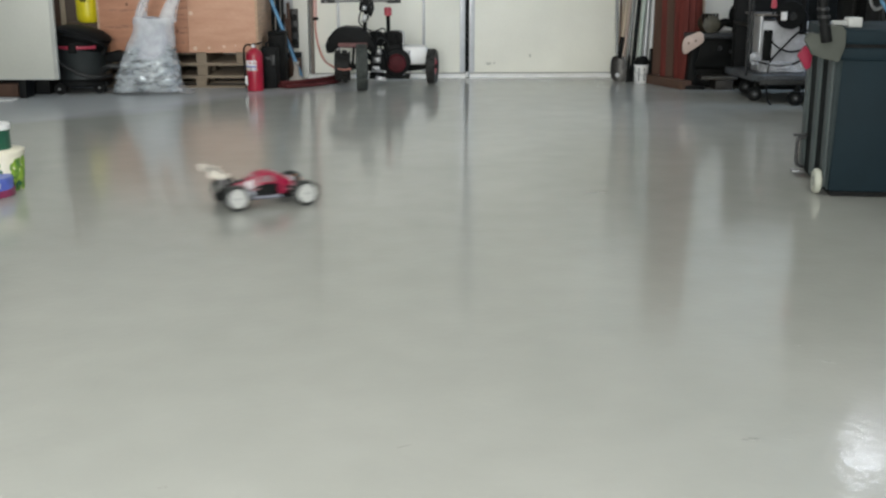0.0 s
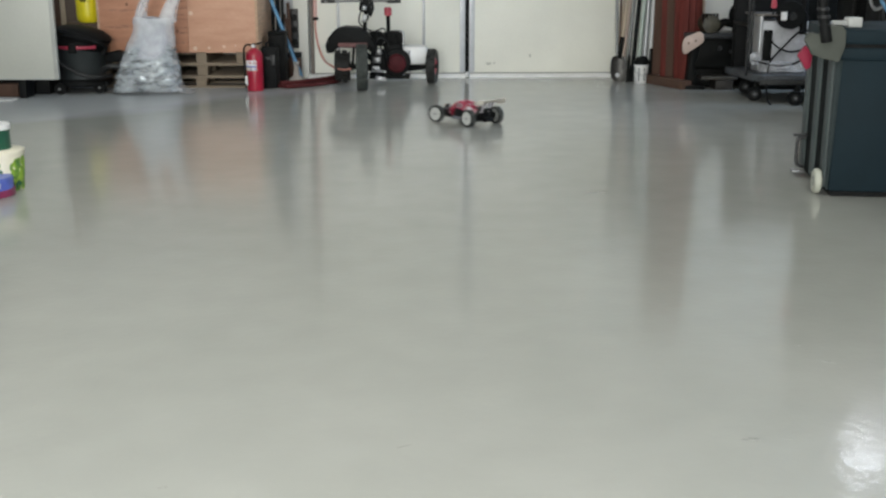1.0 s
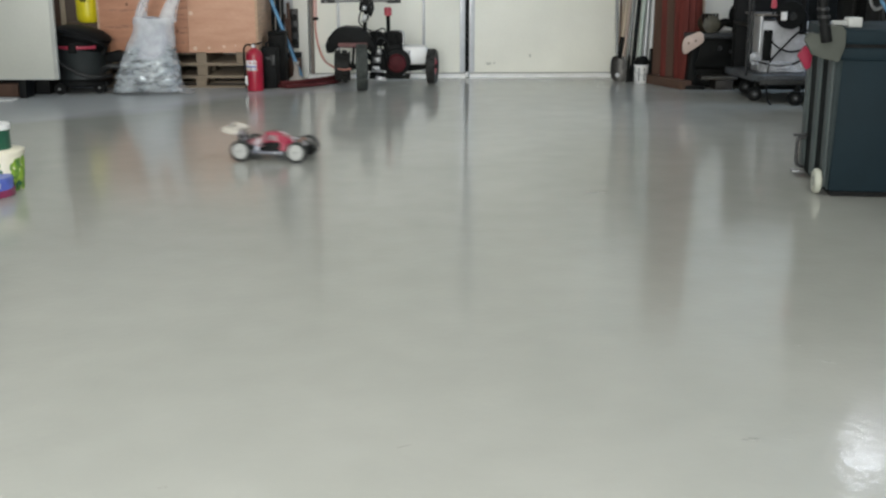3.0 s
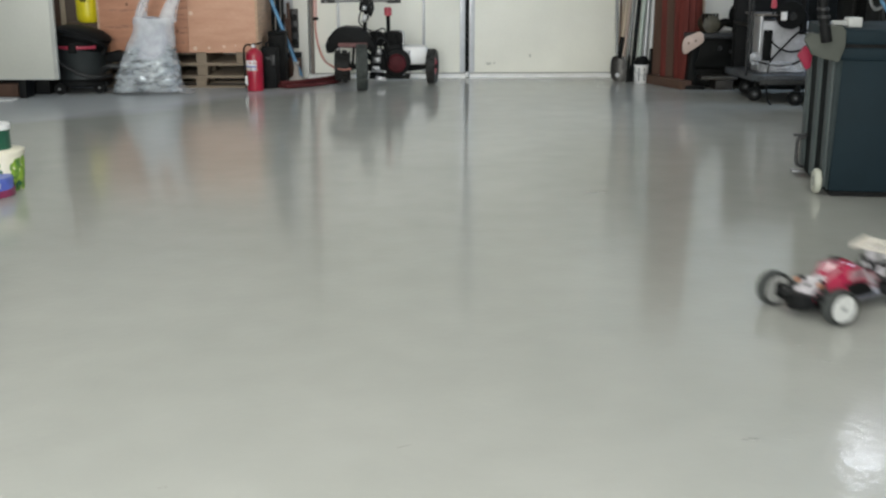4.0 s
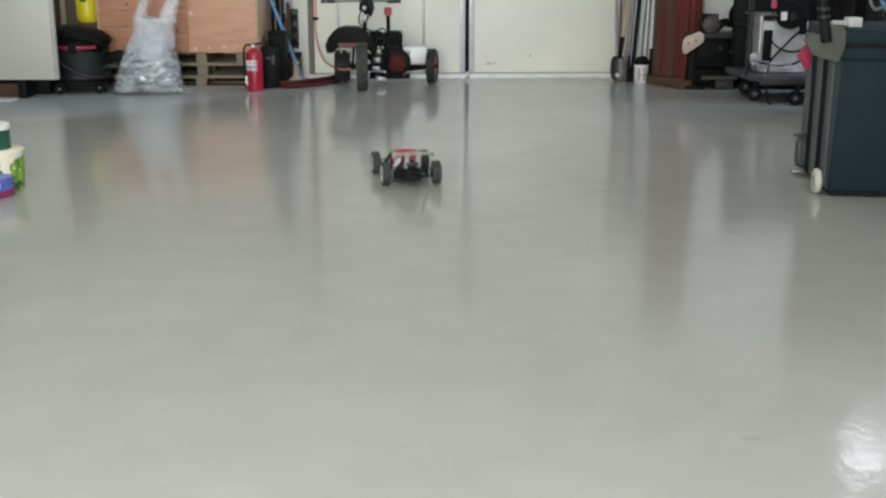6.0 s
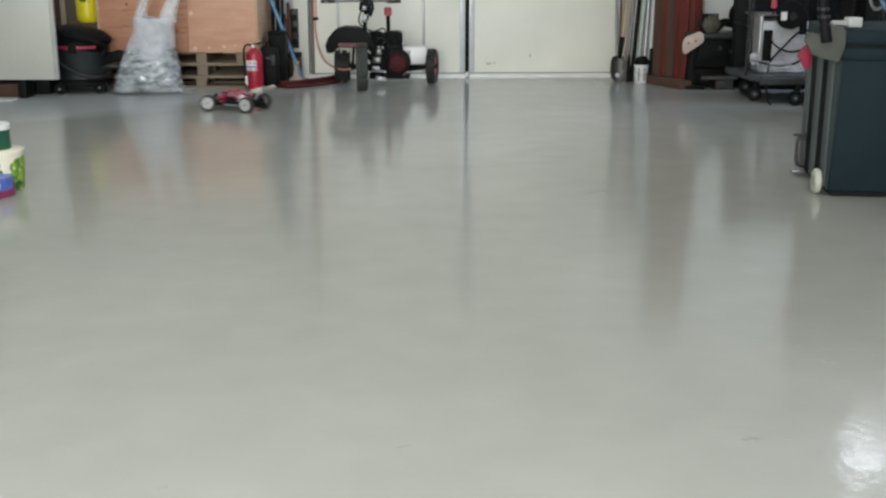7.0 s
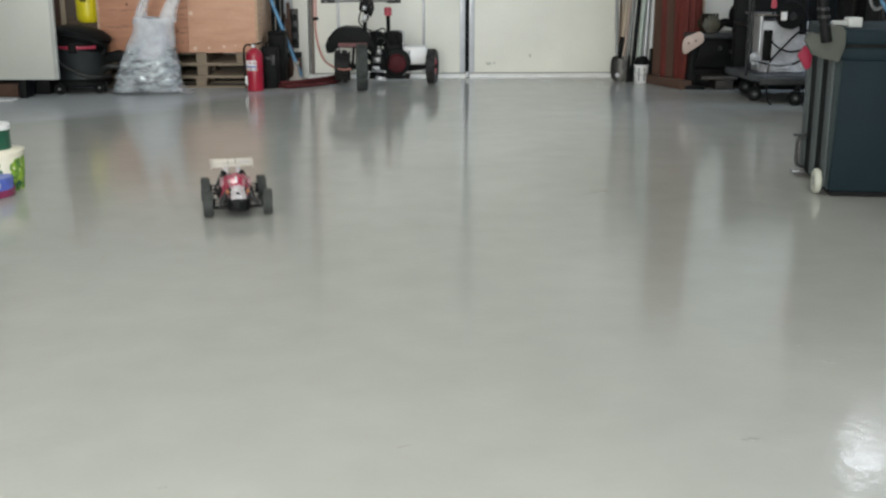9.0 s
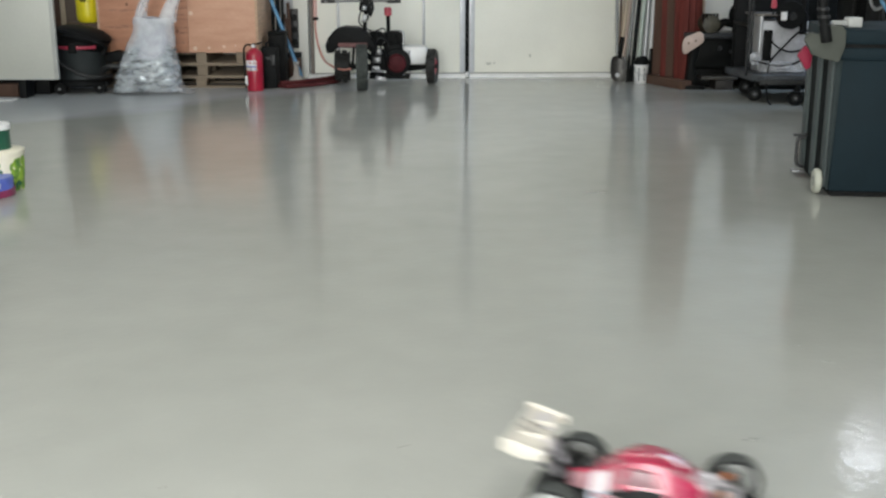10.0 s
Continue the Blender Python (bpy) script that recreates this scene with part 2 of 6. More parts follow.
def part(name, bm, mat, parent=None, label="", smooth=True, m=None):
    """Links a bmesh as one mesh object under a thing or a part."""
    bmesh.ops.recalc_face_normals(bm, faces=bm.faces)
    data = bpy.data.meshes.new(name)
    bm.to_mesh(data)
    bm.free()
    for k in mat if isinstance(mat, (list, tuple)) else [mat]:
        data.materials.append(k)
    if smooth:
        data.set_sharp_from_angle(angle=radians(35))
        for f in data.polygons:
            f.use_smooth = True
    ob = new(name, data)
    if parent is not None:
        ob.parent = parent
    if m is not None:
        ob.matrix_local = m
    if label:
        ob["label"] = label
    return ob


def lone(name, bm, mat, label, category, m=None, group="", kind="", smooth=True):
    return tagged(part(name, bm, mat, None, "", smooth, m), label, category, group, kind)


def box(x0, x1, y0, y1, z0, z1, r=0.0, bm=None):
    bm = bm or bmesh.new()
    made = bmesh.ops.create_cube(bm, size=1)["verts"]
    for v in made:
        v.co = Vector(((x0 + x1) / 2 + v.co.x * (x1 - x0), (y0 + y1) / 2 + v.co.y * (y1 - y0), (z0 + z1) / 2 + v.co.z * (z1 - z0)))
    if r:
        edges = list({e for v in made for e in v.link_edges})
        bmesh.ops.bevel(bm, geom=edges, offset=r, segments=2, affect="EDGES", profile=0.5)
    return bm


def lathe(profile, n=32, bm=None, axis="Z", centre=(0, 0, 0)):
    """Turns a profile of (radius, height) round an axis."""
    bm = bm or bmesh.new()
    rings = []
    for r, h in profile:
        ring = []
        for i in range(n):
            a = 2 * math.pi * i / n
            p = {"Z": (r * math.cos(a), r * math.sin(a), h), "Y": (r * math.cos(a), h, r * math.sin(a)), "X": (h, r * math.cos(a), r * math.sin(a))}[axis]
            ring.append(bm.verts.new(Vector(p) + Vector(centre)))
        rings.append(ring)
    for a, b in zip(rings, rings[1:]):
        for i in range(n):
            bm.faces.new((a[i], a[(i + 1) % n], b[(i + 1) % n], b[i]))
    for ring in (rings[0], rings[-1]):
        bm.faces.new(ring)
    return bm


def tube(points, r, n=8, bm=None, r_end=None, close=False):
    """A round bar along points."""
    bm = bm or bmesh.new()
    pts = [Vector(p) for p in points]
    rings = []
    side = None
    for i, p in enumerate(pts):
        d = (pts[min(i + 1, len(pts) - 1)] - pts[max(i - 1, 0)]).normalized()
        if side is None:
            side = d.orthogonal().normalized()
        side = (side - d * side.dot(d)).normalized()
        up = d.cross(side)
        rad = r if r_end is None else r + (r_end - r) * i / (len(pts) - 1)
        rings.append([bm.verts.new(p + rad * (math.cos(2 * math.pi * k / n) * side + math.sin(2 * math.pi * k / n) * up)) for k in range(n)])
    for a, b in zip(rings, rings[1:]):
        for k in range(n):
            bm.faces.new((a[k], a[(k + 1) % n], b[(k + 1) % n], b[k]))
    bm.faces.new(rings[0])
    bm.faces.new(rings[-1])
    return bm


def curve(points, steps=8):
    """Catmull-Rom points through the given ones."""
    p = [Vector(q) for q in points]
    p = [p[0] * 2 - p[1]] + p + [p[-1] * 2 - p[-2]]
    out = []
    for i in range(1, len(p) - 2):
        for k in range(steps):
            t = k / steps
            out.append(0.5 * (2 * p[i] + (p[i + 1] - p[i - 1]) * t + (2 * p[i - 1] - 5 * p[i] + 4 * p[i + 1] - p[i + 2]) * t * t + (3 * p[i] - p[i - 1] - 3 * p[i + 1] + p[i + 2]) * t ** 3))
    return out + [p[-2]]


def slab(outline, a0, a1, axis="Y", r=0.0, bm=None):
    """A plate of that outline; its thickness runs along the axis from a0 to a1."""
    bm = bm or bmesh.new()

    def at(u, v, a):
        return {"Y": (u, a, v), "X": (a, u, v), "Z": (u, v, a)}[axis]

    lo = [bm.verts.new(at(u, v, a0)) for u, v in outline]
    hi = [bm.verts.new(at(u, v, a1)) for u, v in outline]
    n = len(outline)
    faces = [bm.faces.new(lo), bm.faces.new(hi)] + [bm.faces.new((lo[i], lo[(i + 1) % n], hi[(i + 1) % n], hi[i])) for i in range(n)]
    if r:
        bmesh.ops.recalc_face_normals(bm, faces=faces)
        edges = list({e for f in faces for e in f.edges})
        bmesh.ops.bevel(bm, geom=edges, offset=r, segments=2, affect="EDGES", profile=0.5)
    return bm


def loft(sections, bm=None):
    """Skin over rings of equal count, ends closed."""
    bm = bm or bmesh.new()
    rings = [[bm.verts.new(p) for p in s] for s in sections]
    n = len(rings[0])
    for a, b in zip(rings, rings[1:]):
        for k in range(n):
            bm.faces.new((a[k], a[(k + 1) % n], b[(k + 1) % n], b[k]))
    bm.faces.new(rings[0])
    bm.faces.new(rings[-1])
    return bm


def tyre(R, w, n=40, axis="Y", blocks=0, depth=0.0, r_in=0.6, bm=None, lugs=3):
    """A tyre with rounded shoulders and rows of raised tread blocks."""
    h = w / 2
    ri = R * r_in
    prof = [(ri, -h * 0.8), (R * 0.8, -h), (R * 0.93, -h * 0.96), (R - depth, -h * 0.78), (R - depth, h * 0.78), (R * 0.93, h * 0.96), (R * 0.8, h), (ri, h * 0.8), (ri, -h * 0.8)]
    bm = bm or bmesh.new()
    rings = []
    for r, y in prof[:-1]:
        rings.append([bm.verts.new({"Y": (r * math.cos(a), y, r * math.sin(a)), "X": (y, r * math.cos(a), r * math.sin(a))}[axis]) for a in (2 * math.pi * i / n for i in range(n))])
    for a, b in zip(rings, rings[1:] + rings[:1]):
        for k in range(n):
            bm.faces.new((a[k], a[(k + 1) % n], b[(k + 1) % n], b[k]))
    for i in range(blocks):
        for j in range(lugs):
            a0 = 2 * math.pi * (i + 0.5 * (j % 2)) / blocks
            da = 0.62 * math.pi / blocks
            y0, y1 = -h * 0.86 + j * 1.72 * h / lugs, -h * 0.86 + (j + 0.72) * 1.72 * h / lugs
            vs = []
            for r in (R - depth * 1.3, R):
                for a, y in ((a0 - da, y0), (a0 + da, y0), (a0 + da, y1), (a0 - da, y1)):
                    vs.append(bm.verts.new({"Y": (r * math.cos(a), y, r * math.sin(a)), "X": (y, r * math.cos(a), r * math.sin(a))}[axis]))
            for q in ((4, 5, 6, 7), (0, 1, 5, 4), (1, 2, 6, 5), (2, 3, 7, 6), (3, 0, 4, 7)):
                bm.faces.new([vs[k] for k in q])
    return bm


# ---------- the room ----------
def structure(name, bm, mat, label, category):
    return lone(name, bm, mat, label, category, kind="structure", smooth=False)


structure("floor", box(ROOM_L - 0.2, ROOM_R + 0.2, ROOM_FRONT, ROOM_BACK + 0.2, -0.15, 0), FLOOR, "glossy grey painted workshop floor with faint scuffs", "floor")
structure("ground", box(-60, 60, -80, ROOM_FRONT, -0.3, -0.02), material("yard_concrete", (0.33, 0.32, 0.30), 0.85, vary=0.1, scale=1), "plain pale concrete yard outside the open gateway", "ground")
structure("ceiling", box(ROOM_L - 0.2, ROOM_R + 0.2, ROOM_FRONT, ROOM_BACK + 0.2, ROOM_TOP, ROOM_TOP + 0.15), CEIL, "plain white painted workshop ceiling", "ceiling")
PANE = bpy.data.materials.new("window_glass")
PANE.use_nodes = True
PANE.node_tree.nodes["Principled BSDF"].inputs["Transmission Weight"].default_value = 1.0
PANE.node_tree.nodes["Principled BSDF"].inputs["Roughness"].default_value = 0.02


def side_wall(name, x0, x1, window):
    """An unseen side wall with one high window near the back."""
    y0, y1, z0, z1 = WINDOW
    bm = box(x0, x1, ROOM_FRONT, y0, 0, ROOM_TOP)
    box(x0, x1, y1, ROOM_BACK + 0.2, 0, ROOM_TOP, bm=bm)
    box(x0, x1, y0, y1, 0, z0, bm=bm)
    box(x0, x1, y0, y1, z1, ROOM_TOP, bm=bm)
    structure(name, bm, SIDEWALL, "unseen side wall, grey to cut bounced light, with a high window", "wall")
    w = tagged(new(window), "high white-framed side window letting in cold daylight", "window", kind="structure")
    xm = (x0 + x1) / 2
    for a, b, c, d in ((y0, y1, z0, z0 + 0.05), (y0, y1, z1 - 0.05, z1), (y0, y0 + 0.05, z0 + 0.05, z1 - 0.05), (y1 - 0.05, y1, z0 + 0.05, z1 - 0.05), (8.975, 9.025, z0 + 0.05, z1 - 0.05)):
        part("frame_bar", box(xm - 0.03, xm + 0.03, a + 0.001, b - 0.001, c + 0.001, d - 0.001, 0.004), WHITEPL, w)
    for a, b in ((y0 + 0.05, 8.975), (9.025, y1 - 0.05)):
        p = part("pane", box(xm - 0.003, xm + 0.003, a, b, z0 + 0.05, z1 - 0.05), PANE, w)
        p.visible_shadow = False


side_wall("wall_west", ROOM_L - 0.2, ROOM_L, "window_1")
side_wall("wall_east", ROOM_R, ROOM_R + 0.2, "window_2")
DL, DR, DTOP = -1.27, 1.67, 2.55
bm = box(ROOM_L, DL, ROOM_BACK, ROOM_BACK + 0.2, 0, ROOM_TOP)
box(DR, ROOM_R, ROOM_BACK, ROOM_BACK + 0.2, 0, ROOM_TOP, bm=bm)
box(DL, DR, ROOM_BACK, ROOM_BACK + 0.2, DTOP, ROOM_TOP, bm=bm)
structure("wall_north", bm, WALL, "off-white back wall round wide double doors", "wall")
bm = box(ROOM_L, -3.1, ROOM_FRONT, ROOM_FRONT + 0.04, 0, ROOM_TOP)
box(3.1, ROOM_R, ROOM_FRONT, ROOM_FRONT + 0.04, 0, ROOM_TOP, bm=bm)
box(-3.1, 3.1, ROOM_FRONT, ROOM_FRONT + 0.04, 3.0, ROOM_TOP, bm=bm)
structure("wall_south", bm, WALL, "off-white front wall with a wide open gateway", "wall")


DRAUGHT = material("worn_draught_strip", (0.24, 0.24, 0.22), 0.6, vary=0.2, scale=20)


def double_door():
    """Two wide white leaves that meet at a dark rubber seal."""
    d = tagged(new("door_1"), "closed cream-white double workshop doors with aluminium edges", "door", kind="structure")
    d.matrix_world = pose(0.228, 10.78, 0, 0, 0, 2.4)
    for x0, x1, seams in ((-1.44, -0.019, (-0.41, -1.21)), (0.019, 1.42, (0.32 + 0.75,))):
        leaf = part("door_leaf", box(x0, x1, 0, 0.05, 0.03, DTOP - 0.03, 0.004), DOOR, d)
        edge = x1 if x0 < 0 else x0
        s = -1 if x0 < 0 else 1
        part("edge_strip", box(min(edge, edge + s * 0.05), max(edge, edge + s * 0.05), -0.008, 0.002, 0.03, DTOP - 0.03, 0.002), material("pale_edge_strip", (0.66, 0.68, 0.72), 0.4, 0.35, vary=0.06), leaf, "pale brushed aluminium edge strip")
        part("draught_strip", box(x0, x1, -0.012, 0.003, 0.0345, 0.042, 0.002), DRAUGHT, leaf, "dark draught strip")
        if x0 < 0:
            for sx in seams:
                part("seam_trim", box(sx - 0.012, sx + 0.012, -0.006, 0.002, 0.05, DTOP - 0.03, 0.002), ALU, leaf, "narrow grey joint trim")
    part("rubber_seal", box(-0.0185, 0.0185, 0.004, 0.04, 0.0, DTOP - 0.03), RUBBER, d, "black rubber seal")
    rng = random.Random(5)
    for mx, mz, l, h in ((0.205, 0.125, 0.028, 0.013), (0.26, 0.13, 0.012, 0.008), (0.6, 0.2, 0.01, 0.02), (-0.3, 0.15, 0.012, 0.03)):
        ring = [(mx + l * rng.uniform(0.7, 1.2) * math.cos(a), mz + h * rng.uniform(0.7, 1.2) * math.sin(a)) for a in (2 * math.pi * i / 12 for i in range(12))]
        part("smudge", slab(ring, -0.0012, 0.002, "Y"), material("grey_smudge", (0.62, 0.62, 0.56), 0.5, vary=0.15, scale=40), d, "faint grey smudge", smooth=False)
    part("floor_bolt", box(-0.014, 0.02, -0.085, -0.02, 0.0, 0.055, 0.004), ALU, d, "small bright metal floor bolt")
    part("door_post", box(-1.475, -1.445, -0.02, 0.06, 0, DTOP), material("weathered_post", (0.17, 0.14, 0.12), 0.6, vary=0.2), d, "dark weathered door post")
    part("door_post", box(1.424, 1.45, -0.005, 0.06, 0, DTOP), DOOR, d)
    # sloped and near white, to stand for the strip of light under the doors
    part("threshold", slab([(-0.075, 0.0), (-0.072, 0.006), (-0.024, 0.034), (0.06, 0.034), (0.06, 0.0)], -1.5, 1.45, "X", 0.001), material("bright_sill_strip", (0.92, 0.92, 0.91), 0.3, vary=0.04, scale=8), d, "low white threshold, sloped to give the strip of light under the doors")


double_door()


# fixtures for the added ceiling fill, all out of view
def fill_strip(m):
    t = thing("ceiling_light", m, "unseen white surface-mounted ceiling strip light added as fill, lit", "ceiling light", "ceiling strip lights")
    part("housing", box(-0.14, 0.14, -0.66, 0.66, -0.05, 0, 0.008), WHITEPL, t)
    part("diffuser", box(-0.11, 0.11, -0.63, 0.63, -0.1, -0.05, 0.02), LAMPGLOW, t, "glowing white diffuser")
    return t


first = fill_strip(pose(FILL_LAMPS[0][0], FILL_LAMPS[0][1], ROOM_TOP))
for lx, ly, power in FILL_LAMPS[1:]:
    copy_thing(first, pose(lx, ly, ROOM_TOP))


def square_lamp():
    t = thing("ceiling_light", pose(SQUARE_LAMP[0], SQUARE_LAMP[1], ROOM_TOP), "small square white ceiling light in the far corner, lit", "ceiling light")
    part("housing", box(-0.18, 0.18, -0.24, 0.24, -0.05, 0, 0.008), WHITEPL, t)
    part("diffuser", box(-0.15, 0.15, -0.21, 0.21, -0.085, -0.05, 0.015), LAMPGLOW, t, "glowing white diffuser")


square_lamp()


# ---------- the radio-controlled buggy ----------
WHEELBASE, TRACK, AXLE = 0.325, 0.131, 0.0585


def shell_ring(x, half, z0, z1, shoulder, top):
    """Cross-section of the body: sill half-width, floor, roof, shoulder half-width and roof half-width."""
    zs = z0 + (z1 - z0) * 0.5
    right = [(half * 0.9, z0), (half, z0 + 0.006), (shoulder, zs), (top, z1 - 0.004), (top * 0.7, z1)]
    return [Vector((x, y, z)) for y, z in right] + [Vector((x, -y, z)) for y, z in reversed(right)]


def buggy_wheel(car, name, x, y):
    s = 1 if y > 0 else -1
    bm = tyre(AXLE, 0.042, 36, "Y", 22, 0.004, 0.765, lugs=4)
    for f in bm.faces:
        c = f.calc_center_median()
        if abs(c.y) > 0.0187 and math.hypot(c.x, c.z) < 0.056:
            f.material_index = 1
    w = part(name, bm, [TYRE, TYREWALL], car, "knobbly dusty grey-black tyre", m=Matrix.Translation((x, y, AXLE)))
    prof = [(0.043, -0.0183), (0.0452, -0.0183), (0.0462, 0.0165), (0.0432, 0.0195), (0.0395, 0.0165), (0.012, 0.0185), (0.0002, 0.0185), (0.0002, 0.0165), (0.042, 0.0135)]
    part("rim", lathe([(r, h * s) for r, h in prof], 32, axis="Y"), DISH, w, "plain white dish rim, hollow behind")
    part("rim_barrel", lathe([(r, h * s) for r, h in ((0.0428, -0.0186), (0.0418, 0.0135), (0.03, 0.0142), (0.0002, 0.0142), (0.0002, 0.0135), (0.0295, 0.0125), (0.0402, 0.009), (0.0408, -0.0186), (0.0428, -0.0186))], 28, axis="Y"), BARREL, w, "pale hollow rim barrel")
    part("hub", lathe([(r, h * s) for r, h in ((0.0001, -0.009), (0.011, -0.009), (0.013, 0.004), (0.011, 0.0142), (0.0001, 0.0142))], 14, axis="Y"), BLACK, w, "black hexagonal hub")
    part("wheel_nut", lathe([(r, h * s) for r, h in ((0.0085, 0.0185), (0.0085, 0.0225), (0.006, 0.0235), (0.0001, 0.0235))], 6, axis="Y"), GREYSTEEL, w, "grey wheel nut")
    return w


def make_buggy():
    car = thing("radio_controlled_buggy", pose(0, 0, 0), "red and white off-road radio-controlled buggy with cream rear wing", "toy car")
    part("chassis", slab([(-0.2, -0.035), (-0.15, -0.062), (0.06, -0.062), (0.15, -0.032), (0.195, -0.032), (0.195, 0.032), (0.15, 0.032), (0.06, 0.062), (-0.15, 0.062), (-0.2, 0.035)], 0.028, 0.033, "Z"), GUNMETAL, car, "grey alloy chassis plate")
    for s in (-1, 1):
        part("side_guard", slab([(-0.14, 0.034), (0.07, 0.034), (0.05, 0.052), (-0.12, 0.056)], s * 0.06, s * 0.068, "Y", 0.001), material("smoky_side_guard", (0.24, 0.25, 0.30), 0.25, vary=0.1), car, "glossy grey side guard")
    # canopy shell from tail to nose
    rings = [(-0.185, 0.038, 0.066, 0.094, 0.034, 0.02), (-0.15, 0.058, 0.058, 0.104, 0.05, 0.028), (-0.1, 0.082, 0.052, 0.116, 0.068, 0.036), (-0.07, 0.087, 0.05, 0.128, 0.071, 0.044), (-0.045, 0.088, 0.05, 0.143, 0.072, 0.047),
             (-0.015, 0.087, 0.05, 0.154, 0.071, 0.048), (0.018, 0.085, 0.05, 0.156, 0.068, 0.045), (0.052, 0.078, 0.05, 0.146, 0.063, 0.041), (0.085, 0.067, 0.048, 0.129, 0.055, 0.036), (0.12, 0.055, 0.048, 0.111, 0.046, 0.029), (0.168, 0.036, 0.05, 0.087, 0.03, 0.018)]
    bm = loft([shell_ring(*r) for r in rings])
    bm.faces.ensure_lookup_table()
    # panel colours along each segment: lower flank, upper flank, shoulder edge, roof
    # the all-black tail puts the rear cavity's shade into the colour
    livery = ("3333", "3203", "4100", "3200", "3000", "3000", "3000", "0020", "3020", "3220")
    stations = [r[0] for r in rings]
    for f in bm.faces:
        c = f.calc_center_median()
        k = next((i for i, (u, v) in enumerate(zip(stations, stations[1:])) if u < c.x < v), None)
        if k is None:
            # closed end faces are black too, for the shade inside the shell
            f.material_index = 3
            continue
        lo = (rings[k][2] + rings[k + 1][2]) / 2
        hi = (rings[k][3] + rings[k + 1][3]) / 2
        wide = (rings[k][5] + rings[k + 1][5]) / 2
        band = 3 if abs(c.y) < wide * 0.4 else 2 if c.z > hi - 0.004 else 1 if c.z > lo + (hi - lo) * 0.5 else 0
        f.material_index = int(livery[k][band])
    part("body_shell", bm, [CARRED, CARWHITE, CARPINK, BLACK, DECALBLUE], car, "glossy red shell with pinkish and dark flank panels, tail blackened as shade")
    for s in (-1, 1):
        part("cab_window", slab([(-0.04, 0.110), (0.036, 0.110), (0.022, 0.140), (-0.026, 0.142)], s * 0.0700, s * 0.055, "Y", 0.001), material("pinkish_window", (0.26, 0.15, 0.17), 0.15, vary=0.1), car, "pinkish-white cab side window", m=Matrix.Identity(4))
        part("nose_bar", slab([(0.178, 0.074), (0.189, 0.074), (0.184, 0.089), (0.13, 0.115), (0.112, 0.119), (0.112, 0.109), (0.172, 0.08)], s * 0.026 - 0.0065, s * 0.026 + 0.0065, "Y", 0.001), NOSEGREY, car, "silver-grey nose bar")
        part("tank", box(-0.09, 0.0, s * 0.045 - 0.012, s * 0.045 + 0.012, 0.033, 0.058, 0.004), BLACK, car, "black side box")
    part("nose_panel", slab([(0.187, 0.078), (0.183, 0.092), (0.12, 0.1135), (0.098, 0.1255), (0.098, 0.1195), (0.12, 0.1055), (0.176, 0.082), (0.179, 0.076)], -0.0175, 0.0175, "Y", 0.001), NOSEGREY, car, "silver-grey nose panel")
    part("nose_vent", slab([(0.168, 0.0985), (0.152, 0.103), (0.152, 0.097), (0.168, 0.092)], -0.009, 0.009, "Y"), BLACK, car, "small dark nose vent")
    for s in (-1, 1):
        part("side_flash", slab([(0.115, 0.070), (-0.02, 0.083), (-0.09, 0.088), (-0.09, 0.078), (-0.02, 0.07), (0.115, 0.06)], s * 0.0, s * 0.004, "Y", 0.0008), CARPINK, car, "faded pinkish-white side stripe", m=pose(0.0, s * 0.068, 0.0, 0, 0, s * -7))
    part("roof_stripe", slab([(-0.067, 0.1318), (-0.05, 0.1418), (-0.05, 0.1378), (-0.067, 0.1278)], -0.036, 0.036, "Y"), CARPINK, car, "faded pink stripe across the roof edge")
    part("bonnet_streak", slab([(0.03, 0.1545), (0.052, 0.1478), (0.08, 0.1332), (0.08, 0.129), (0.052, 0.1435), (0.03, 0.15)], -0.0045, 0.0045, "Y"), CARWHITE, car, "narrow white streak down the windscreen")
    part("roof_scoop", slab([(-0.07, 0.125), (-0.02, 0.150), (-0.02, 0.1585), (-0.05, 0.149)], -0.015, 0.015, "Y", 0.002), CARRED, car)
    part("front_bumper", slab([(0.19, -0.048), (0.225, -0.03), (0.232, 0), (0.225, 0.03), (0.19, 0.048), (0.17, 0.03), (0.17, -0.03)], 0.03, 0.079, "Z", 0.003), BLACK, car, "black foam front bumper")
    part("rear_bumper", slab([(-0.235, -0.04), (-0.235, 0.04), (-0.19, 0.03), (-0.19, -0.03)], 0.03, 0.06, "Z", 0.003), BLACK, car, "black rear bumper")
    part("front_gearbox", box(0.135, 0.19, -0.026, 0.026, 0.033, 0.072, 0.005), BLACK, car)
    part("rear_gearbox", box(-0.205, -0.13, -0.03, 0.03, 0.033, 0.082, 0.005), BLACK, car)
    part("front_shock_tower", slab([(-0.024, 0.06), (0.024, 0.06), (0.05, 0.118), (0.034, 0.122), (0.012, 0.095), (-0.012, 0.095), (-0.034, 0.122), (-0.05, 0.118)], 0.137, 0.142, "X"), BLACK, car, "black front shock tower")
    part("rear_shock_tower", slab([(-0.028, 0.07), (0.028, 0.07), (0.056, 0.138), (0.038, 0.142), (0.014, 0.11), (-0.014, 0.11), (-0.038, 0.142), (-0.056, 0.138)], -0.192, -0.186, "X"), BLACK, car, "black rear shock tower")
    part("engine_head", lathe([(0.02, 0.075), (0.021, 0.085), (0.016, 0.088), (0.021, 0.092), (0.021, 0.1), (0.016, 0.103), (0.02, 0.107), (0.018, 0.118), (0.004, 0.12)], 16, centre=(-0.11, 0.0, 0)), GUNMETAL, car, "finned grey engine head")
